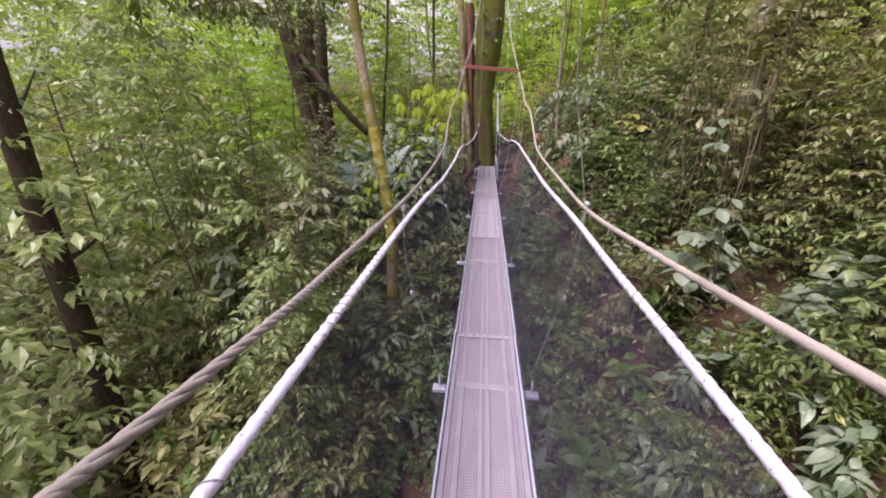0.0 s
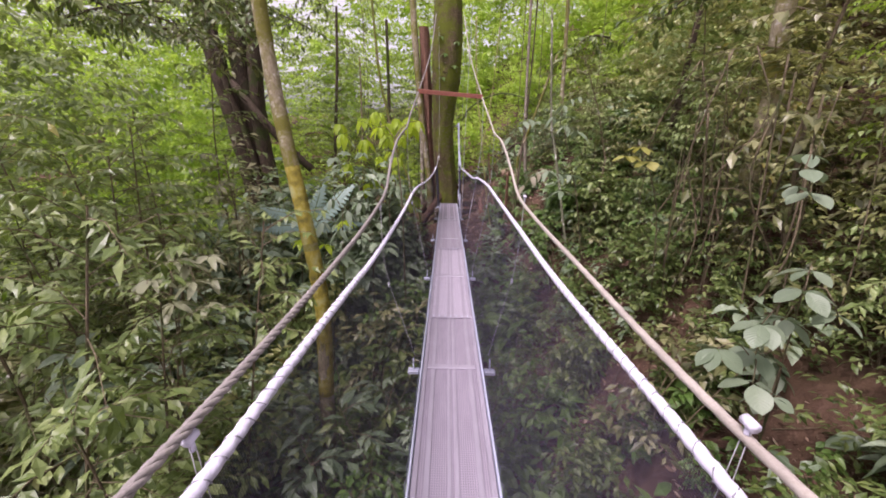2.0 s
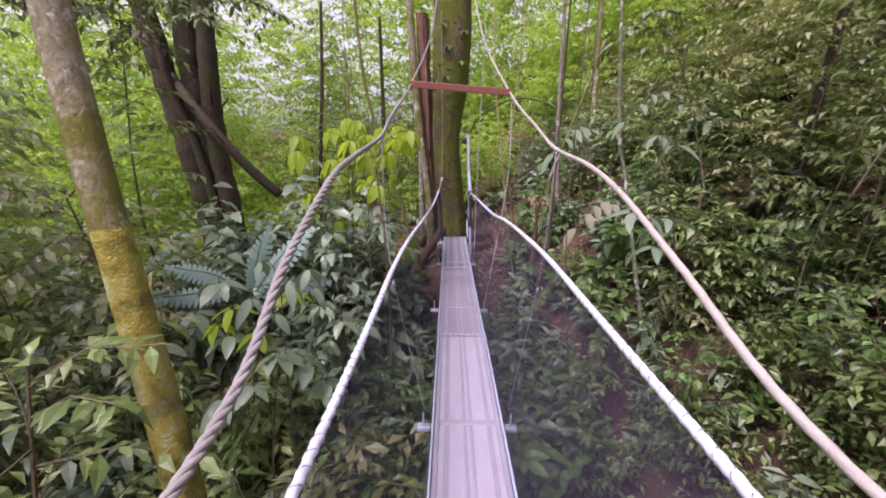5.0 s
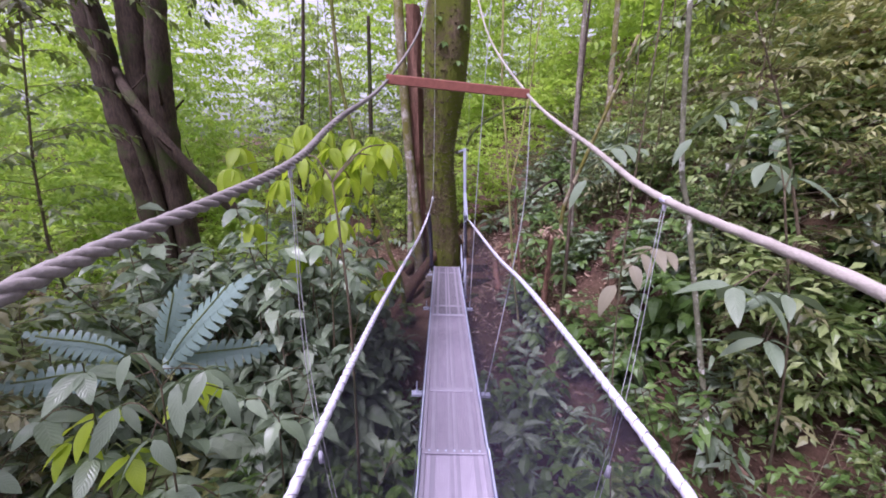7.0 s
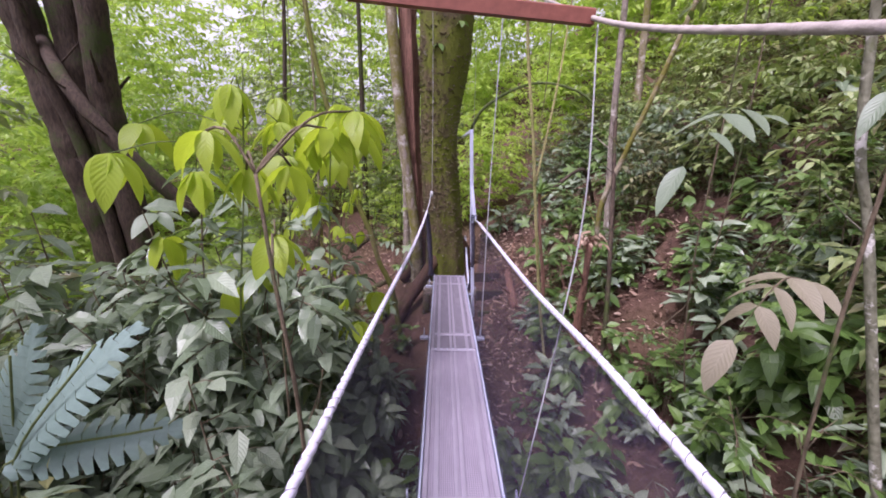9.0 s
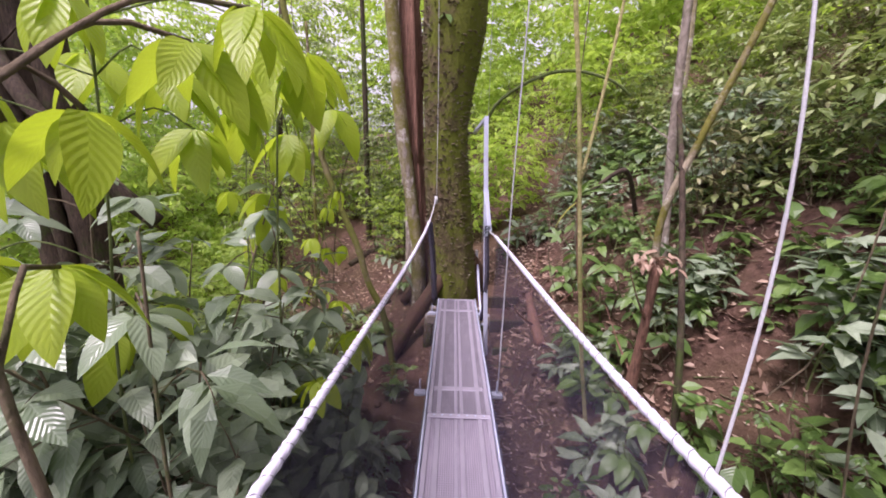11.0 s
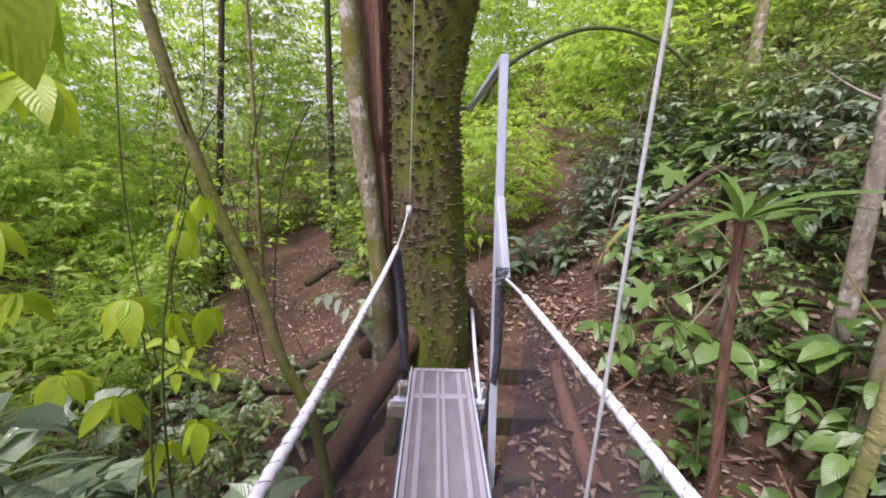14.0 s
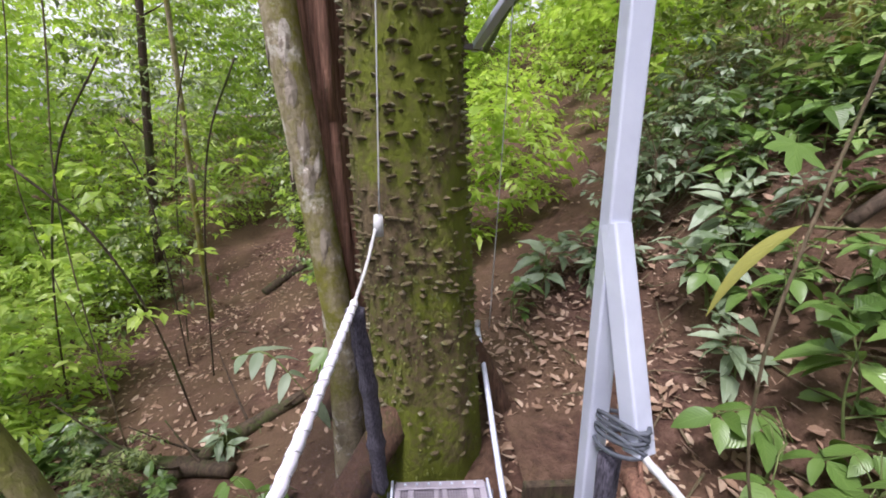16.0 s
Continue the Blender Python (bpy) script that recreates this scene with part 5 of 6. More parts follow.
def sprig(name, label, cat, stems, clusters, mesh, length, seed, stem_mat=M_GREENSTEM, r=0.007, hang=0.8, count=(5, 7), out=0.7):
    """Stems with twigs that end in whorls of hanging or spreading leaves."""
    rnd = random.Random(seed)
    root = thing(name, label, cat)
    for pts in stems:
        b = Build()
        line = spline(pts, 0.1)
        b.tube(line, [r * (1.2 - 0.6 * i / len(line)) for i in range(len(line))], 7)
        part("stem", b, stem_mat, root, "", True)
    ends = [p for pts in stems for p in spline(pts, 0.15)]
    for c in clusters:
        c = Vector(c)
        near = min(ends, key=lambda p: (p - c).length + (0.5 if p.z > c.z + 0.1 else 0))
        b = Build()
        b.tube(spline([near, near.lerp(c, 0.55) + UP * 0.08, c], 0.05), r * 0.5, 5)
        part("twig", b, stem_mat, root, "", True)
        k = rnd.randint(*count)
        a0 = rnd.uniform(0, 6.28)
        for i in range(k):
            a = a0 + 6.283 * i / k + rnd.uniform(-0.35, 0.35)
            way = Vector((math.cos(a) * out, math.sin(a) * out, -hang * rnd.uniform(0.6, 1.3)))
            put_leaf(root, mesh, c + Vector((math.cos(a), math.sin(a), 0)) * 0.012, way, length * rnd.uniform(0.7, 1.15), rnd)
    return root


def frond(name, label, cat, base, way, length, pairs, leaflet, mesh, seed, stem_mat=M_GREENSTEM, bow=0.35):
    rnd = random.Random(seed)
    root = thing(name, label, cat)
    base, way = Vector(base), Vector(way).normalized()
    line = spline([base, base + way * length * 0.5 + UP * bow * 0.15, base + way * length - UP * bow * length], length / 10)
    b = Build()
    b.tube(line, [0.006 * (1.2 - i / len(line)) for i in range(len(line))], 6)
    part("stalk", b, stem_mat, root, "", True)
    n = len(line)
    for i in range(pairs):
        k = min(n - 2, int((0.25 + 0.75 * i / pairs) * (n - 1)))
        d = (line[k + 1] - line[k]).normalized()
        s = d.cross(UP).normalized()
        for sgn in (-1, 1):
            put_leaf(root, mesh, line[k], d * 0.55 + s * sgn + UP * rnd.uniform(-0.35, 0.05), leaflet * rnd.uniform(0.8, 1.1) * (1 - 0.25 * i / pairs), rnd, 0.2)
    put_leaf(root, mesh, line[-1], line[-1] - line[-2], leaflet, rnd, 0.2)
    return root


L_BRIGHT = unit_leaf("leaf", M_LEAF_BRIGHT, 0.44, 9, 0.25, 0.25)
L_GREY = unit_leaf("leaf", M_LEAF_GREY, 0.46, 8, 0.3, 0.2)
L_PALE = unit_leaf("leaf", M_LEAF_PALE, 0.34, 7, 0.25, 0.2)
L_PALE_ROUND = unit_leaf("leaf", M_LEAF_PALE, 0.66, 7, 0.25, 0.15, 0.6)
L_YELLOW = unit_leaf("leaf", M_LEAF_YELLOW, 0.62, 7, 0.2, 0.15, 0.6)
L_DRY = unit_leaf("leaf", M_LEAF_DRY, 0.42, 6, 0.5, 0.3)
L_DULL = unit_leaf("leaf", M_LEAF_DULL, 0.44, 7, 0.35, 0.2)
L_CREAM = unit_leaf("leaf", M_LEAF_CREAM, 0.36, 7, 0.3, 0.2)
L_STRAW = unit_leaf("leaf", M_LEAF_DULL, 0.045, 7, 0.7, 0.4)
L_STRAP = unit_leaf("leaf", M_LEAF_HERB, 0.10, 8, 0.5, 0.4)
L_HERB = unit_leaf("leaf", M_LEAF_HERB, 0.5, 7, 0.35, 0.2)

sprig("bright_leaved_sapling", "sapling with large drooping bright green leaves", "sapling",
      [[(-0.98, 9.05, -1.4), (-0.95, 9.05, 0.2), (-0.9, 9.05, 1.1), (-0.85, 9.1, 1.75)], [(-1.45, 8.55, -1.7), (-1.4, 8.5, 0.0), (-1.25, 8.45, 1.0), (-1.15, 8.4, 1.7)]],
      [(-0.80, 9.42, 1.50), (-0.70, 9.35, 1.36), (-0.98, 8.9, 1.30), (-1.05, 8.55, 1.42), (-1.08, 8.72, 1.22), (-1.45, 8.6, 0.38), (-1.38, 8.8, 0.42), (-0.74, 8.95, -0.05), (-1.42, 8.3, 1.15),
       (-1.70, 8.1, 1.25), (-0.90, 9.2, 1.22), (-1.72, 8.4, 0.75), (-0.66, 9.4, 0.02), (-0.74, 8.88, 1.47), (-0.80, 8.75, 1.42), (-0.92, 8.85, 1.50), (-0.70, 9.05, 1.5), (-1.2, 8.35, 1.6), (-1.5, 8.75, 1.5), (-1.9, 8.6, 1.4), (-1.25, 9.1, 1.6), (-1.1, 9.3, 0.9), (-0.58, 8.6, 1.48), (-0.66, 8.5, 1.52)],
      L_BRIGHT, 0.27, 3)
sprig("bright_leaved_sapling", "slim dark-stemmed sapling with hanging bright green leaves", "sapling",
      [[(-0.69, 7.68, -1.9), (-0.71, 7.65, 0.0), (-0.76, 7.63, 0.8), (-0.82, 7.7, 1.2)]],
      [(-0.74, 7.86, 1.22), (-0.50, 8.06, 1.46), (-0.62, 8.02, 1.38), (-0.95, 7.9, 1.2), (-1.05, 7.8, 1.36), (-0.82, 7.82, 0.92)], L_BRIGHT, 0.21, 4, M_TWIG, 0.012)
sprig("bright_leaved_sapling", "sapling with hanging bright leaves further down the gully", "sapling",
      [[(-1.6, 10.0, -1.6), (-1.6, 10.0, 0.3), (-1.5, 10.0, 1.5)]],
      [(-1.5, 10.0, 1.5), (-1.7, 9.9, 1.1), (-1.3, 10.1, 1.2), (-1.8, 10.2, 0.8), (-1.4, 9.8, 0.7)], L_BRIGHT, 0.2, 5)
sprig("bright_leaved_sapling", "young plant with glossy bright green leaves by the bank", "sapling",
      [[(-1.25, 10.2, -1.3), (-1.2, 10.2, -0.3), (-1.15, 10.2, 0.1)], [(-1.6, 10.0, -1.4), (-1.6, 10.0, 0.0), (-1.5, 10.0, 0.5)]],
      [(-0.98, 10.2, -0.1), (-1.15, 10.15, 0.45), (-1.3, 10.2, 0.0), (-1.45, 10.0, 0.75), (-1.5, 10.2, 0.1), (-1.2, 10.3, -0.3), (-1.05, 9.9, -0.25), (-1.7, 10.3, 0.4)], L_BRIGHT, 0.17, 15)
sprig("grey_leaved_sapling", "young plant with large grey-green veined leaves", "sapling",
      [[(-1.0, 8.2, -1.5), (-1.0, 8.2, 0.0), (-1.0, 8.25, 0.9)], [(-1.3, 9.3, -1.4), (-1.2, 9.3, 0.0), (-1.1, 9.4, 0.6)], [(-2.0, 9.0, -1.5), (-1.9, 9.0, 0.3), (-1.8, 9.0, 1.1)]],
      [(-0.85, 8.3, 0.35), (-1.1, 8.3, 0.6), (-1.05, 9.3, 0.45), (-0.8, 9.3, 0.2), (-1.3, 9.2, 0.5), (-1.2, 9.5, 0.7), (-1.6, 9.0, 0.9), (-1.9, 9.1, 1.1), (-2.1, 8.9, 0.8), (-1.7, 9.2, 0.5), (-0.95, 9.6, 0.0), (-1.45, 8.9, 0.1), (-1.9, 8.7, 0.3)],
      L_GREY, 0.24, 16, M_TWIG, 0.008, 0.35, (5, 7), 1.0)
sprig("grey_leaved_sapling", "low plant with large grey-green leaves below the walkway", "sapling",
      [[(-1.7, 6.5, -2.9), (-1.6, 6.6, -1.2), (-1.5, 6.7, -0.4)], [(-2.3, 7.2, -2.6), (-2.2, 7.1, -0.8), (-2.1, 7.0, 0.1)], [(-1.2, 7.4, -2.2), (-1.15, 7.3, -0.9), (-1.1, 7.2, -0.3)]],
      [(-1.5, 6.7, -0.35), (-1.7, 6.6, -0.6), (-1.3, 6.8, -0.5), (-2.1, 7.0, 0.15), (-2.3, 6.9, -0.1), (-1.95, 6.8, -0.25), (-1.1, 7.2, -0.3), (-0.95, 7.4, -0.45), (-1.3, 7.2, -0.15), (-2.5, 6.7, -0.3), (-1.6, 7.3, 0.0), (-1.2, 6.9, -0.75), (-1.9, 6.5, -0.7)],
      L_GREY, 0.23, 17, M_TWIG, 0.008, 0.3, (5, 7), 1.0)
sprig("bright_leaved_sapling", "young plant with a few bright yellow-green leaves", "sapling",
      [[(-2.0, 7.0, -2.6), (-1.95, 6.9, -0.9), (-1.9, 6.8, -0.1)]],
      [(-1.9, 6.8, 0.0), (-2.05, 6.8, -0.15), (-1.7, 6.75, -0.2), (-1.45, 6.95, 0.1)], L_BRIGHT, 0.2, 18, M_GREENSTEM, 0.006, 0.4, (3, 5), 0.9)
sprig("yellow_leaved_sprig", "sprig of round yellow-green leaves", "plant", [[(2.3, 5.6, -0.3), (2.1, 5.4, 0.6), (1.75, 5.1, 1.2)]],
      [(1.66, 5.02, 1.26), (1.75, 5.0, 1.14), (1.58, 5.05, 1.18)], L_YELLOW, 0.13, 6, M_TWIG, 0.006, 0.3, (4, 5), 1.0)
sprig("pale_leaved_shrub", "shrub with broad pale grey-green leaves", "plant", [[(2.634, 4.172, -2.213), (2.394, 3.932, -0.293), (2.094, 3.632, 0.547)], [(2.634, 4.172, -1.493), (2.274, 3.812, -0.053), (1.974, 3.692, 0.007)]],
      [(1.986, 3.512, 0.571), (2.154, 3.452, 0.451), (1.854, 3.572, 0.331), (1.974, 3.692, 0.067), (1.794, 3.452, 0.007), (2.094, 3.692, 0.307), (1.674, 3.632, 0.127), (2.214, 3.752, 0.607), (2.034, 3.572, -0.173)], L_PALE_ROUND, 0.165, 7, M_TWIG, 0.007, 0.35, (4, 6), 1.0)
sprig("pale_leaved_shrub", "shrub with a few broad pale leaves", "plant", [[(2.6, 4.3, -0.6), (2.3, 4.0, 0.8), (1.9, 3.6, 1.35)]],
      [(1.70, 3.4, 1.25), (1.85, 3.5, 1.12), (1.95, 3.7, 1.3), (2.1, 3.9, 1.1)], L_PALE_ROUND, 0.13, 8, M_TWIG, 0.006, 0.3, (3, 5), 1.0)
sprig("cream_leaved_shrub", "shrub with long pale cream-green leaves", "plant", [[(-2.6, 4.8, -1.9), (-2.4, 4.6, -0.4), (-2.15, 4.5, 0.25)], [(-2.6, 4.8, -1.9), (-2.5, 4.4, -0.3), (-2.3, 4.2, 0.1)]],
      [(-2.12, 4.52, 0.30), (-2.0, 4.35, 0.22), (-2.3, 4.3, 0.25), (-2.35, 4.6, 0.4), (-2.1, 4.2, 0.1), (-1.95, 4.5, 0.18), (-2.2, 4.45, 0.36), (-2.0, 4.6, 0.35), (-1.9, 4.3, 0.05)], L_CREAM, 0.19, 9, M_TWIG, 0.007, 0.25, (5, 7), 1.0)
frond("compound_leaf", "pale blue-green compound leaf hanging over the bank", "leaf", (1.5, 8.2, 1.43), (-0.75, -0.45, 0.05), 0.62, 4, 0.26, L_PALE, 10)
frond("compound_leaf", "pale blue-green compound leaf hanging over the bank", "leaf", (2.2, 7.9, 1.75), (-0.8, -0.3, 0.05), 0.7, 4, 0.22, L_PALE, 11)
frond("dry_compound_leaf", "faded brown-green compound leaf on a thin stem", "leaf", (1.70, 7.9, 0.70), (-0.8, -0.35, 0.02), 0.55, 4, 0.26, L_DULL, 12, M_TWIG)


def toothed_blade(mat, teeth, half):
    """A unit blade along y whose edge is cut into rounded teeth."""
    b = Build()
    rib = []
    for i in range(teeth + 1):
        u = i / teeth
        rib.append(b.add((0, u, -0.16 * u * u), (0.5, u)))
    for i in range(teeth):
        u, v = i / teeth, (i + 1) / teeth
        for sx in (-1, 1):
            w = half * (0.62 + 0.38 * math.sin(math.pi * min(1, u * 1.25))) * (1 if u < 0.7 else 1 - 0.75 * (u - 0.7) / 0.3)
            n = 0.52
            e = [b.add((sx * half * n * 0.9 * (w / half), u + 0.1 / teeth, 0.02 - 0.16 * u * u), (0.3, u)),
                 b.add((sx * w, u + 0.55 / teeth, -0.02 - 0.16 * u * u), (0.05, u)),
                 b.add((sx * w * 0.96, u + 1.0 / teeth, -0.02 - 0.16 * v * v), (0.05, v)),
                 b.add((sx * half * n * 0.85 * (w / half), u + 1.02 / teeth, 0.02 - 0.16 * v * v), (0.3, v))]
            q = (rib[i], e[0], e[3], rib[i + 1])
            r = (e[0], e[1], e[2], e[3])
            b.f += [q, r] if sx > 0 else [tuple(reversed(q)), tuple(reversed(r))]
    return b.mesh("blade", mat, True)


def lobed_blade(mat, lobes=5):
    """A hand-shaped leaf with pointed lobes, base at the origin, along y."""
    b = Build()
    c = b.add((0, 0.22, 0.0), (0.5, 0.3))
    ring = []
    for i in range(lobes):
        a = math.radians(-105 + 210 * i / (lobes - 1))
        ln = 0.78 - 0.34 * abs(i - (lobes - 1) / 2) / ((lobes - 1) / 2)
        da = math.radians(105 / (lobes - 1))
        for f, r in ((-0.95, 0.40), (-0.5, 0.72), (0.0, 1.0), (0.5, 0.72)):
            rr = r * ln if r > 0.41 else 0.30
            ring.append(b.add((rr * math.sin(a + da * f), 0.22 + rr * math.cos(a + da * f), -0.10 * rr * rr - 0.03 * (f != 0)), (0.5 + 0.5 * f, rr)))
    for k in range(len(ring) - 1):
        b.f.append((c, ring[k + 1], ring[k]))
    return b.mesh("blade", mat, True)


TOOTHED = toothed_blade(M_LEAF_FROND, 13, 0.17)
rnd = random.Random(77)
fern = thing("blue_green_fern", "blue-green fern with broad blades toothed along the edge", "fern")
for base, tip in (((-2.254, 7.804, -0.241), (-2, 7.703, 0.432)), ((-2.114, 7.677, -0.178), (-1.593, 7.741, 0.483)), ((-2.33, 7.55, -0.051), (-2.8, 7.36, 0.191)), ((-2.33, 7.487, -0.165), (-2.838, 7.169, -0.063)), ((-2.165, 7.677, -0.203), (-1.441, 7.868, -0.114))):
    base, tip = Vector(base), Vector(tip)
    d = tip - base
    way = d.normalized()
    side = way.cross(Vector((rnd.uniform(-0.3, 0.3), -0.75, 0.65))).normalized()
    ob = new("blade", TOOTHED)
    ob.parent = fern
    ob.matrix_basis = Matrix.Translation(base) @ Matrix((side, way, side.cross(way))).transposed().to_4x4() @ Matrix.Scale(d.length * 1.05, 4)
    b = Build()
    b.tube(spline([(-2.25, 7.85, -1.9), (-2.27, 7.75, -0.8), base, base.lerp(tip, 0.9)], 0.12), 0.006, 6)
    part("stalk", b, M_GREENSTEM, fern, "", True)
LOBED = lobed_blade(M_LEAF_HERB)
for x, y, z, tx, ty, L, rz in ((0.86, 10.24, 0.50, 1.15, 10.2, 0.165, 80), (1.82, 11.92, 1.0, 2.0, 12.05, 0.3, 150), (-0.62, 12.15, -0.25, -0.9, 12.3, 0.26, 200)):
    lob = thing("lobed_leaf_plant", "single large green leaf with pointed lobes on a long stalk", "plant", "lobed leaves")
    g = ground_z(tx, ty)
    b = Build()
    b.tube(spline([(tx, ty, g - 0.03), ((tx + x) / 2 + 0.05, ty, (g + z) / 2 + 0.1), (x, y, z)], 0.05), 0.005, 6)
    part("stalk", b, M_GREENSTEM, lob, "", True)
    ob = new("blade", LOBED)
    ob.parent = lob
    ob.matrix_basis = Matrix.Translation((x, y, z)) @ Matrix.Rotation(math.radians(42), 4, "X") @ Matrix.Rotation(math.radians(rz), 4, "Z") @ Matrix.Scale(L, 4)

sprig("bright_leaved_sapling", "young plant with a few broad light-green leaves by the walkway", "sapling",
      [[(-1.25, 10.35, -1.3), (-1.2, 10.3, -0.2), (-1.12, 10.3, 0.4), (-1.02, 10.35, 0.8)]],
      [(-1.02, 10.32, 0.76), (-1.0, 10.42, 0.80), (-0.95, 10.3, 0.36), (-1.08, 10.28, 0.34), (-1.1, 10.4, 0.66)], L_BRIGHT, 0.16, 91, M_GREENSTEM, 0.006, 0.9, (3, 4), 0.5)
sprig("grey_leaved_sapling", "young plant with long grey-green leaves beside the fern", "sapling",
      [[(-1.5, 6.75, -2.4), (-1.45, 6.7, -0.5), (-1.4, 6.65, 0.3)]],
      [(-1.15, 6.62, 0.42), (-1.55, 6.7, 0.45), (-1.35, 6.7, 0.30), (-1.7, 6.75, 0.12), (-1.2, 6.8, 0.2), (-1.45, 6.6, 0.05)], L_PALE, 0.24, 92, M_TWIG, 0.007, 0.7, (3, 5), 0.8)
sprig("grey_leaved_sapling", "shrub with broad pale green leaves over the bank", "plant",
      [[(2.0, 7.0, -0.6), (1.75, 6.85, 0.5), (1.5, 6.8, 1.3)]],
      [(1.3, 6.72, 0.86), (1.45, 6.75, 0.82), (1.62, 6.8, 0.8), (1.55, 7.0, 1.42), (1.7, 7.0, 1.35), (1.5, 6.7, 0.6)], L_PALE, 0.24, 93, M_TWIG, 0.007, 0.35, (3, 5), 1.0)
sprig("epiphyte", "small green epiphytes growing on the thorny trunk", "plant", [[(-0.05, 11.52, 2.3), (-0.05, 11.47, 2.6), (-0.02, 11.44, 3.1)]],
      [(-0.15, 11.44, 2.45), (0.12, 11.44, 2.7), (-0.1, 11.42, 2.95), (0.18, 11.48, 3.2), (-0.2, 11.46, 3.3)], L_HERB, 0.12, 61, M_GREENSTEM, 0.004, 0.5, (4, 6), 0.9)
for i, (x, y, z, dx, dy, dz, L) in enumerate(((-4.6, 9.6, 3.3, 1.6, -0.6, -0.5, 1.8), (-5.2, 9.0, 2.9, 1.8, -0.4, -0.4, 1.9), (-4.8, 10.4, 3.6, 2.0, -0.3, -0.35, 2.2), (-3.6, 6.4, 3.2, 1.2, -0.4, -0.6, 1.3), (3.4, 6.6, 3.0, -1.2, -0.5, -0.4, 1.4), (3.0, 9.8, 3.0, -1.0, -0.6, -0.4, 1.2),
                                              (-5.2, 6.2, 3.3, 1.8, -0.5, -0.3, 2.2), (-4.6, 5.0, 2.8, 1.4, -0.5, -0.2, 1.7), (-5.8, 7.4, 4.0, 2.2, -0.3, -0.3, 2.6), (-4.2, 3.9, 2.7, 1.0, -0.3, -0.3, 1.3),
                                              (-6.2, 9.6, 3.4, 2.0, -0.2, -0.2, 2.4), (-6.0, 10.4, 3.9, 2.2, -0.5, -0.3, 2.6), (-5.6, 8.6, 3.7, 1.8, -0.3, -0.4, 2.2), (-6.4, 8.8, 2.9, 1.6, -0.2, -0.1, 1.8), (-5.0, 10.6, 4.2, 2.2, -0.3, -0.4, 2.6), (-4.4, 8.2, 3.9, 1.6, -0.4, -0.3, 2.0),
                                              (-5.4, 6.8, 3.5, 2.0, -0.3, -0.3, 2.2), (-5.0, 5.9, 2.7, 1.8, -0.2, -0.2, 1.9), (-5.6, 7.8, 2.8, 1.9, -0.4, -0.1, 2.2), (-4.4, 5.4, 3.4, 1.6, -0.1, -0.4, 1.8))):
    bough = thing("leafy_bough", "dark leafy bough hanging into the gully", "branch", "hanging boughs")
    rr = random.Random(300 + i)
    a0 = Vector((x, y, z))
    d = Vector((dx, dy, dz)).normalized()
    line = spline([a0, a0 + d * L * 0.5 + UP * 0.15, a0 + d * L - UP * 0.1], 0.15)
    b = Build()
    b.tube(line, [0.022 * (1.15 - k / len(line)) for k in range(len(line))], 6)
    part("branch", b, M_TRUNK_DARK, bough, "", True)
    lb = Build()
    tb = Build()
    for k in range(1, len(line)):
        for s in range(3):
            w = (d * 0.5 + rand_way(rr, -0.5, 0.4)).normalized()
            tw = [line[k], line[k] + w * 0.2, line[k] + w * rr.uniform(0.3, 0.5) - UP * 0.06]
            tb.tube(tw, [0.005, 0.004, 0.002], 3, cap=False)
            twig_leaves(lb, rr, tw, 8, 0.13, 0.055, 2, 0.4)
    part("twig_work", tb, M_TWIG, bough)["kind"] = "stuff"
    part("foliage", lb, M_LEAF_SMALL if i != 1 else M_LEAF_OLIVE, bough)
sprig("bright_leaved_sapling", "small plant with upright light-green leaves below the leaning sapling", "sapling",
      [[(-1.5, 10.85, -1.3), (-1.46, 10.85, -0.6), (-1.42, 10.85, -0.15)]],
      [(-1.40, 10.86, -0.12), (-1.5, 10.8, -0.05), (-1.32, 10.9, -0.3), (-1.55, 10.9, -0.32), (-1.42, 10.75, -0.2)], L_BRIGHT, 0.15, 94, M_GREENSTEM, 0.005, 0.1, (3, 4), 0.8)
# rosette of strap leaves on the pale stump
rnd = random.Random(9)
ros = thing("strap_leaved_plant", "rosette of narrow green strap leaves on a thin stump", "plant")
for i in range(16):
    a = 6.283 * i / 16 + rnd.uniform(-0.2, 0.2)
    put_leaf(ros, L_STRAP, Vector((0.84, 9.88, 0.86)), (math.cos(a), math.sin(a), rnd.uniform(0.2, 1.6)), rnd.uniform(0.22, 0.36), rnd)
for i in range(8):
    a = rnd.uniform(0, 6.28)
    put_leaf(ros, L_STRAW, Vector((0.845, 9.88, 0.75 + rnd.uniform(-0.08, 0.06))), (0.35 * math.cos(a), 0.35 * math.sin(a), -0.9), rnd.uniform(0.16, 0.26), rnd)
stem("fallen_log", "dead grey-topped log jutting from the bank", "log", [(1.27, 11.1, 0.73), (1.43, 11.1, 0.87), (1.60, 11.12, 0.99), (1.76, 11.25, 0.93), (2.0, 11.5, ground_z(2.0, 11.5) - 0.05)], 0.02, 0.028, M_TRUNK_DARK, 10, 0.3)
sprig("lobed_leaf_plant", "bright green plant with a spread of long pointed leaves", "plant", [[(1.5, 10.3, -0.25), (1.35, 10.4, 0.15), (1.12, 10.5, 0.29)]],
      [(1.12, 10.5, 0.28), (1.3, 10.42, 0.22)], L_HERB, 0.2, 62, M_GREENSTEM, 0.005, 0.15, (6, 7), 1.0)
frond("compound_leaf", "pale green compound leaf beside the trunk foot", "leaf", (-1.06, 11.93, -0.24), (0.8, -0.35, 0.12), 0.5, 4, 0.2, L_PALE, 63)
flower = thing("red_flower", "tiny red flower among the leaves of the slope", "flower")
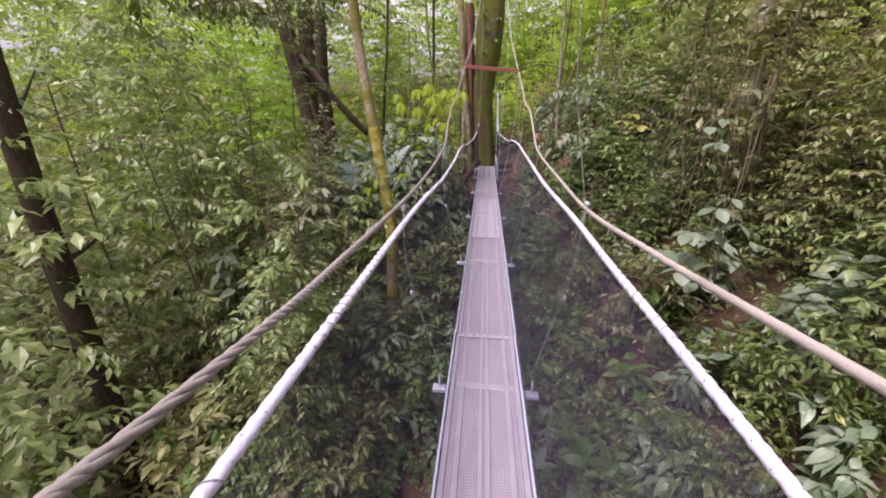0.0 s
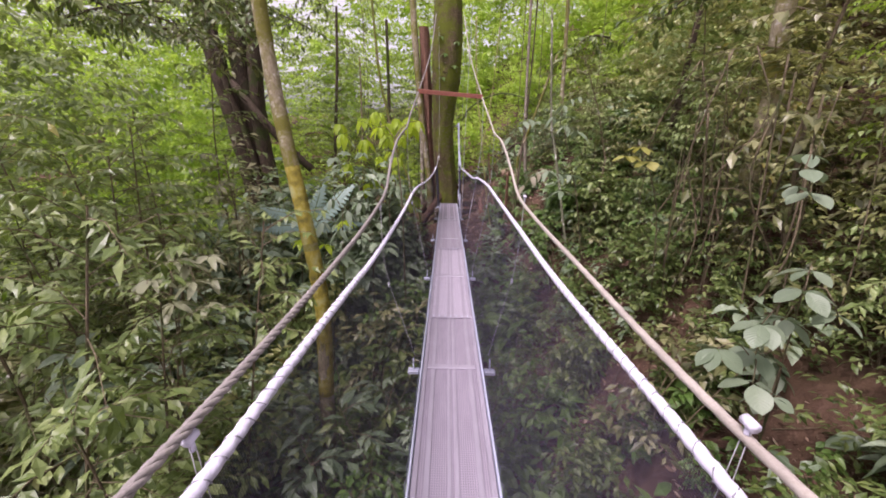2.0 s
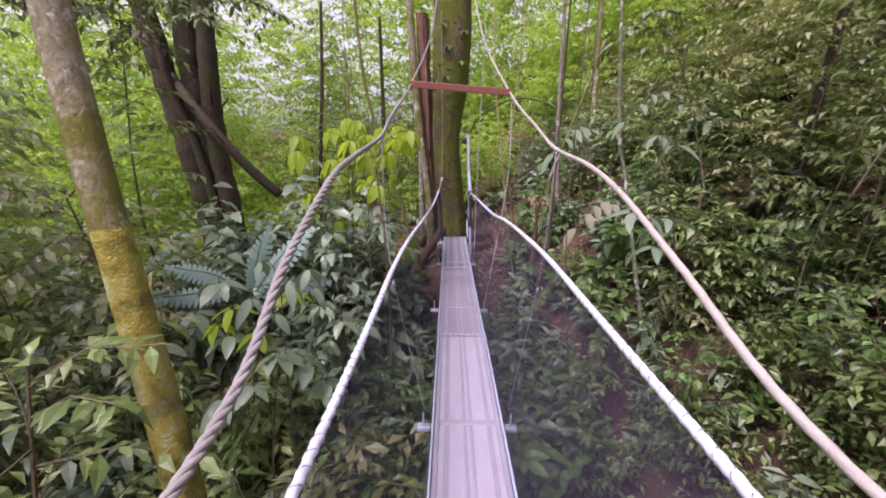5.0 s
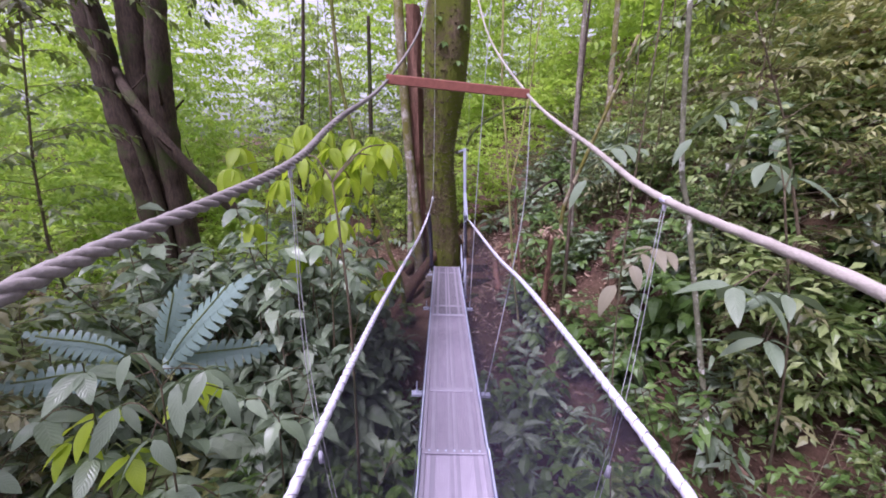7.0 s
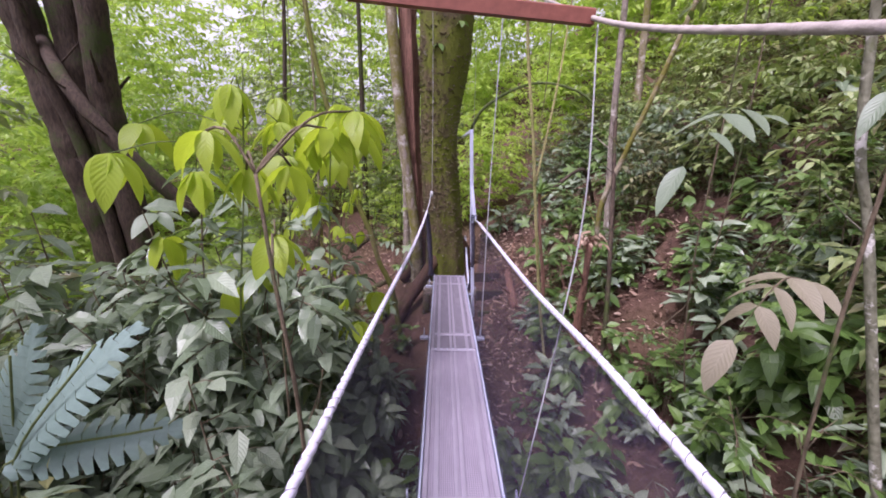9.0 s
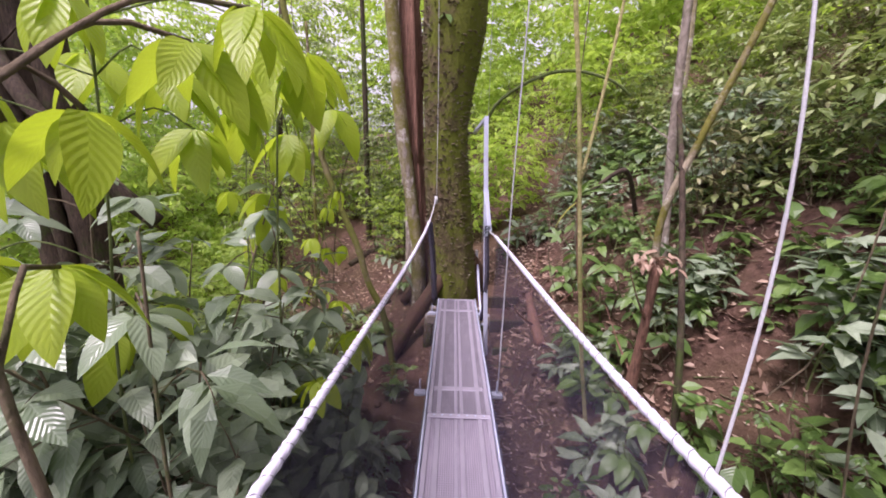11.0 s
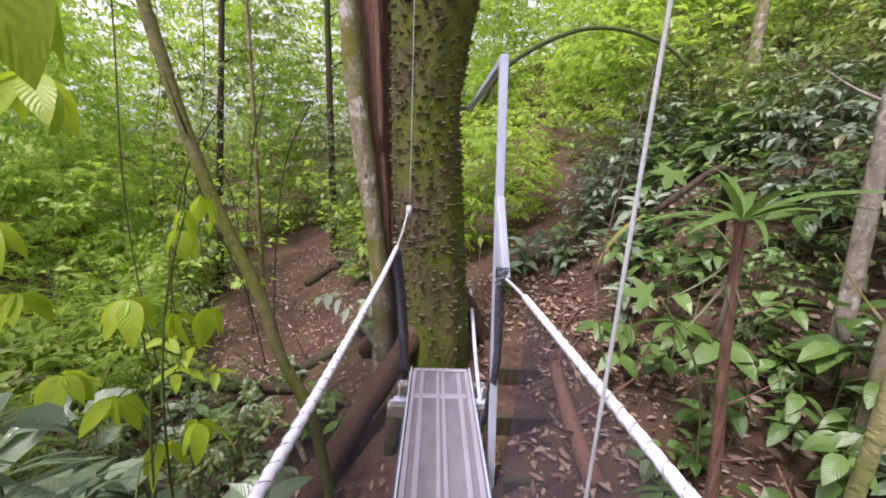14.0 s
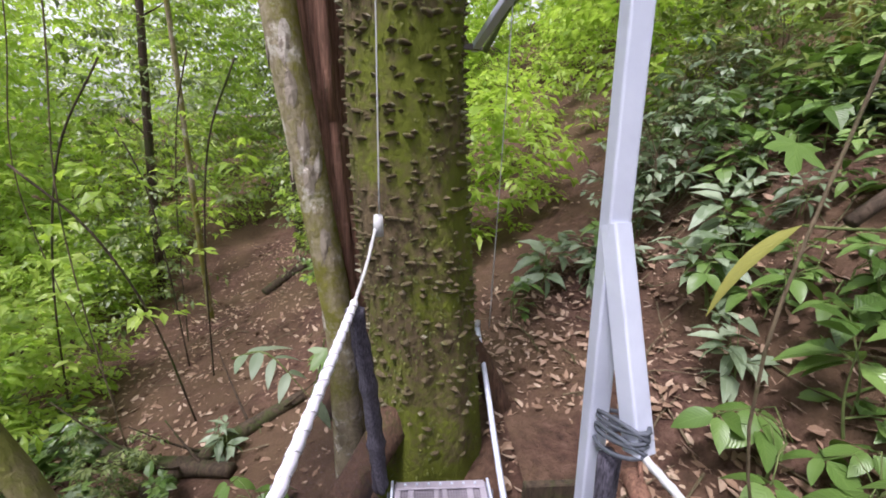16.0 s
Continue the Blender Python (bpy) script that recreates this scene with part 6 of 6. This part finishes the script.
for i in range(5):
    a = 6.283 * i / 5
    b = Build()
    b.leaf(Vector((0, 0, 0)), Vector((math.cos(a), -0.3, math.sin(a))), Vector((0, -1, 0)), 0.035, 0.026, 4, 0.3)
    part("petal", b, M_RED, flower)
b = Build()
b.tube([(0, 0.01, -0.25), (0, 0.0, 0.0)], 0.003, 5)
part("stalk", b, M_GREENSTEM, flower)
flower.location = (2.125, 13.0, 0.985)
# long yellow blade
yel = thing("long_leaved_plant", "plant with one long yellow-green leaf over the soil", "plant")
put_leaf(yel, unit_leaf("leaf", M_LEAF_YELLOW, 0.17, 8, 0.3, 0.3), Vector((1.31, 11.285, 0.68)), (-0.68, 0.08, -0.52), 0.46, rnd, 0.1)
b = Build()
b.tube(spline([(1.75, 10.7, 0.2), (1.58, 11.0, 0.66), (1.31, 11.285, 0.68)], 0.05), 0.006, 6)
part("stalk", b, M_GREENSTEM, yel, "", True)
# clump of dry leaves on the rotten stump
nest = thing("dry_leaf_clump", "clump of pinkish dry leaves caught on a stump", "dry leaves")
for i in range(70):
    c = Vector((1.18 + rnd.uniform(-.12, .10), 9.38 + rnd.uniform(-.07, .07), 0.54 + rnd.uniform(-0.03, 0.05)))
    put_leaf(nest, L_DRY, c, (rnd.uniform(-1, 1), rnd.uniform(-1, 1), rnd.uniform(-0.25, 0.2)), rnd.uniform(0.04, 0.085), rnd)
# broad-leaved plants on the bank
for i, (x, y, h) in enumerate(((1.2, 11.05, 0.25), (1.35, 10.85, 0.2), (1.05, 9.95, 0.3), (1.0, 9.6, 0.25), (1.35, 9.75, 0.35), (1.55, 11.9, 0.3), (1.7, 11.4, 0.3), (0.95, 9.2, 0.25), (1.25, 9.1, 0.3), (-0.75, 12.9, 0.2), (-0.95, 11.7, 0.25), (-0.7, 11.35, 0.2))):
    g = ground_z(x, y)
    sprig("bank_plant", "fresh green plant with broad leaves on the bank", "plant", [[(x, y, g - 0.03), (x + 0.02, y, g + h * 0.6), (x + rnd.uniform(-.05, .05), y - 0.03, g + h)]],
          [(x + rnd.uniform(-.15, .15), y + rnd.uniform(-.15, .15), g + h * rnd.uniform(0.55, 1.05)) for k in range(4)], L_HERB, 0.15, 40 + i, M_GREENSTEM, 0.005, 0.3, (4, 5), 1.0)
# hanging roots under the overhanging bank
roots = thing("hanging_roots", "tangle of thin brown hanging roots and vines", "roots")
for i in range(26):
    x, y = rnd.uniform(2.1, 3.2), rnd.uniform(4.4, 6.4)
    z = rnd.uniform(1.0, 2.2)
    b = Build()
    ln = rnd.uniform(1.0, 2.6)
    b.tube(spline([(x, y, z), (x + rnd.uniform(-.2, .2), y + rnd.uniform(-.2, .2), z - ln * 0.5), (x + rnd.uniform(-.35, .35), y + rnd.uniform(-.35, .35), z - ln)], 0.12), rnd.uniform(0.004, 0.011), 5)
    part("root", b, M_TWIG, roots, "", True)
# thin vines and lianas hanging by the walkway
for i, (x, y) in enumerate(((1.05, 10.9), (1.4, 8.4), (0.95, 7.0), (-2.2, 12.6), (-3.1, 13.4), (1.9, 9.0), (2.3, 8.2), (-1.9, 11.4))):
    v = thing("vine", "thin brown vine hanging among the leaves", "vine", "hanging vines")
    b = Build()
    b.tube(spline([(x, y, 4.5), (x + rnd.uniform(-.15, .15), y, 2.0), (x + rnd.uniform(-.2, .2), y, 0.4), (x + rnd.uniform(-.3, .3), y, ground_z(x, y))], 0.2), 0.005, 5)
    part("stem", b, M_TWIG, v, "", True)

for i, (x, y, h2, lx, ly) in enumerate(((-2.1, 13.6, 2.6, 0.5, -0.2), (-2.5, 13.9, 2.2, -0.4, 0.3), (-2.9, 14.6, 3.0, 0.3, 0.2), (-1.9, 12.9, 1.9, -0.6, -0.2), (-3.2, 13.2, 2.8, 0.7, 0.0), (-0.95, 14.4, 2.4, 0.1, 0.3), (-0.8, 13.8, 2.0, 0.25, 0.1), (-1.15, 15.2, 3.2, 0.1, 0.0))):
    v = thing("arching_shoot", "thin dark arching shoot beside the trail", "sapling", "shoots by the trail")
    g = ground_z(x, y)
    b = Build()
    b.tube(spline([(x, y, g - 0.05), (x + lx * 0.25, y + ly * 0.3, g + h2 * 0.5), (x + lx * 0.65, y + ly * 0.7, g + h2 * 0.88), (x + lx * 1.25, y + ly, g + h2 * 1.12)], 0.12), 0.008, 6)
    part("stem", b, M_TRUNK_DARK, v, "", True)
    lb = Build()
    rr = random.Random(500 + i)
    for k in range(9):
        p = Vector((x + lx * (0.3 + 0.14 * k), y + ly * (0.3 + 0.08 * k), g + h2 * (0.5 + 0.05 * k)))
        w = rand_way(rr, -0.2, 0.5)
        twig_leaves(lb, rr, [p, p + w * 0.18, p + w * 0.36], 6, 0.13, 0.06, 2, 0.4)
    part("foliage", lb, M_LEAF_FAR, v)
for pts, r in (([(-1.9, 12.2, -1.35), (-1.4, 12.5, -1.2), (-0.95, 12.75, -1.02)], 0.06), ([(-2.3, 15.6, -1.2), (-2.0, 15.9, -1.12), (-1.7, 16.1, -1.05)], 0.07), ([(-2.6, 11.6, -1.6), (-1.9, 11.5, -1.25), (-1.2, 11.2, -1.1)], 0.045)):
    stem("fallen_log", "old brown log lying across the trail edge", "log", [(x, y, ground_z(x, y) + r * 0.6) for x, y, z in pts], r, r * 0.8, M_TRUNK_DARK, 9, 0.25)

# fallen leaves
rnd = random.Random(21)
b = Build()
for k in range(15000):
    if k > 9500:
        x, y = (rnd.uniform(0.35, 2.9), rnd.uniform(1.5, 9.0)) if k % 2 else (rnd.uniform(0.35, 2.5), rnd.uniform(9.0, 13.2))
    else:
        x, y = (rnd.uniform(-4.0, 3.0), rnd.uniform(3.0, 18.5)) if k % 3 else ((rnd.uniform(0.35, 1.9), rnd.uniform(9.0, 13.0)) if k % 2 else (rnd.uniform(-3.2, -0.6), rnd.uniform(12.0, 18.0)))
    if abs(x - 0.03) < 0.24 and y < 11.4:
        continue
    g = ground_z(x, y)
    w = rand_way(rnd, -0.15, 0.35)
    l = 0.025 + 0.07 * rnd.random() ** 1.6
    b.leaf(Vector((x, y, g + 0.008)), w, (UP + rand_way(rnd) * 0.5).normalized(), l, l * rnd.uniform(0.35, 0.55), 3, rnd.uniform(-0.4, 0.5), rnd.uniform(-0.3, 0.5))
litter = new("leaf_litter", b.mesh("leaf_litter", M_LEAF_DRY))
tagged(litter, "brown fallen leaves scattered over the soil", "leaf litter", kind="stuff")

# sticks and clods
b = Build()
for k in range(700):
    x, y = (rnd.uniform(0.4, 2.8), rnd.uniform(1.5, 13.0)) if k % 3 else (rnd.uniform(-3.2, -0.5), rnd.uniform(8.5, 18.0))
    g = ground_z(x, y)
    a, l = rnd.uniform(0, 6.28), rnd.uniform(0.08, 0.45)
    p, q = Vector((x, y, g + 0.012)), Vector((x + math.cos(a) * l, y + math.sin(a) * l, 0))
    q.z = ground_z(q.x, q.y) + rnd.uniform(0.005, 0.05)
    b.tube([p, p.lerp(q, 0.5) + rand_way(rnd) * 0.06 * l, q], [rnd.uniform(0.003, 0.008), 0.004, 0.002], 4)
sticks = new("stick_litter", b.mesh("stick_litter", M_TWIG))
tagged(sticks, "thin fallen sticks lying over the soil", "sticks", kind="stuff")
b = Build()
for k in range(1500):
    x, y = (rnd.uniform(0.35, 2.9), rnd.uniform(1.5, 13.0)) if k % 4 else (rnd.uniform(-3.2, -0.5), rnd.uniform(8.5, 18.0))
    g = ground_z(x, y)
    s = 0.008 + 0.035 * rnd.random() ** 3
    c = Vector((x, y, g + s * 0.2))
    ids = [b.add(c + Vector((math.cos(a) * s * rnd.uniform(0.7, 1.2), math.sin(a) * s * rnd.uniform(0.7, 1.2), h * s))) for h, n in ((-0.5, 0), (0.35, 1)) for a in (0.2, 1.4, 2.7, 3.9, 5.2)]
    top = b.add(c + Vector((rnd.uniform(-.2, .2) * s, rnd.uniform(-.2, .2) * s, 0.75 * s)))
    for i in range(5):
        j = (i + 1) % 5
        b.f += [(ids[i], ids[j], ids[5 + j], ids[5 + i]), (ids[5 + i], ids[5 + j], top)]
clods = new("soil_clods", b.mesh("soil_clods", M_SOIL))
tagged(clods, "loose red-brown clods of earth on the slope", "soil", kind="stuff")

# mossy fallen branch and dark rotten log below the trail
stem("fallen_branch", "curved mossy yellow-brown branch on the slope below the trail", "branch", [(-1.9, 11.7, ground_z(-1.9, 11.7) + 0.02), (-1.55, 11.6, ground_z(-1.55, 11.6) + 0.22), (-1.15, 11.45, ground_z(-1.15, 11.45) + 0.2), (-0.9, 11.2, ground_z(-0.9, 11.2) + 0.0)], 0.028, 0.02, M_TRUNK_MOTTLED, 9, 0.2)
stem("fallen_log", "dark rotten log lying across the slope", "log", [(-2.4, 12.6, ground_z(-2.4, 12.6) + 0.03), (-1.9, 12.4, ground_z(-1.9, 12.4) + 0.06), (-1.3, 12.2, ground_z(-1.3, 12.2) + 0.04)], 0.07, 0.05, M_TRUNK_DARK, 10, 0.3)
# plants round the foot of the leaning stem
for i, (x, y, h) in enumerate(((1.38, 9.85, 0.45), (1.5, 10.0, 0.35), (1.62, 9.9, 0.5), (1.45, 10.25, 0.3))):
    g = ground_z(x, y)
    sprig("bank_plant", "fresh green plant with broad leaves on the bank", "plant", [[(x, y, g - 0.03), (x + 0.02, y, g + h * 0.6), (x + rnd.uniform(-.05, .05), y - 0.03, g + h)]],
          [(x + rnd.uniform(-.15, .15), y + rnd.uniform(-.15, .15), g + h * rnd.uniform(0.5, 1.05)) for k in range(5)], L_HERB, 0.12, 140 + i, M_GREENSTEM, 0.005, 0.3, (4, 5), 1.0)
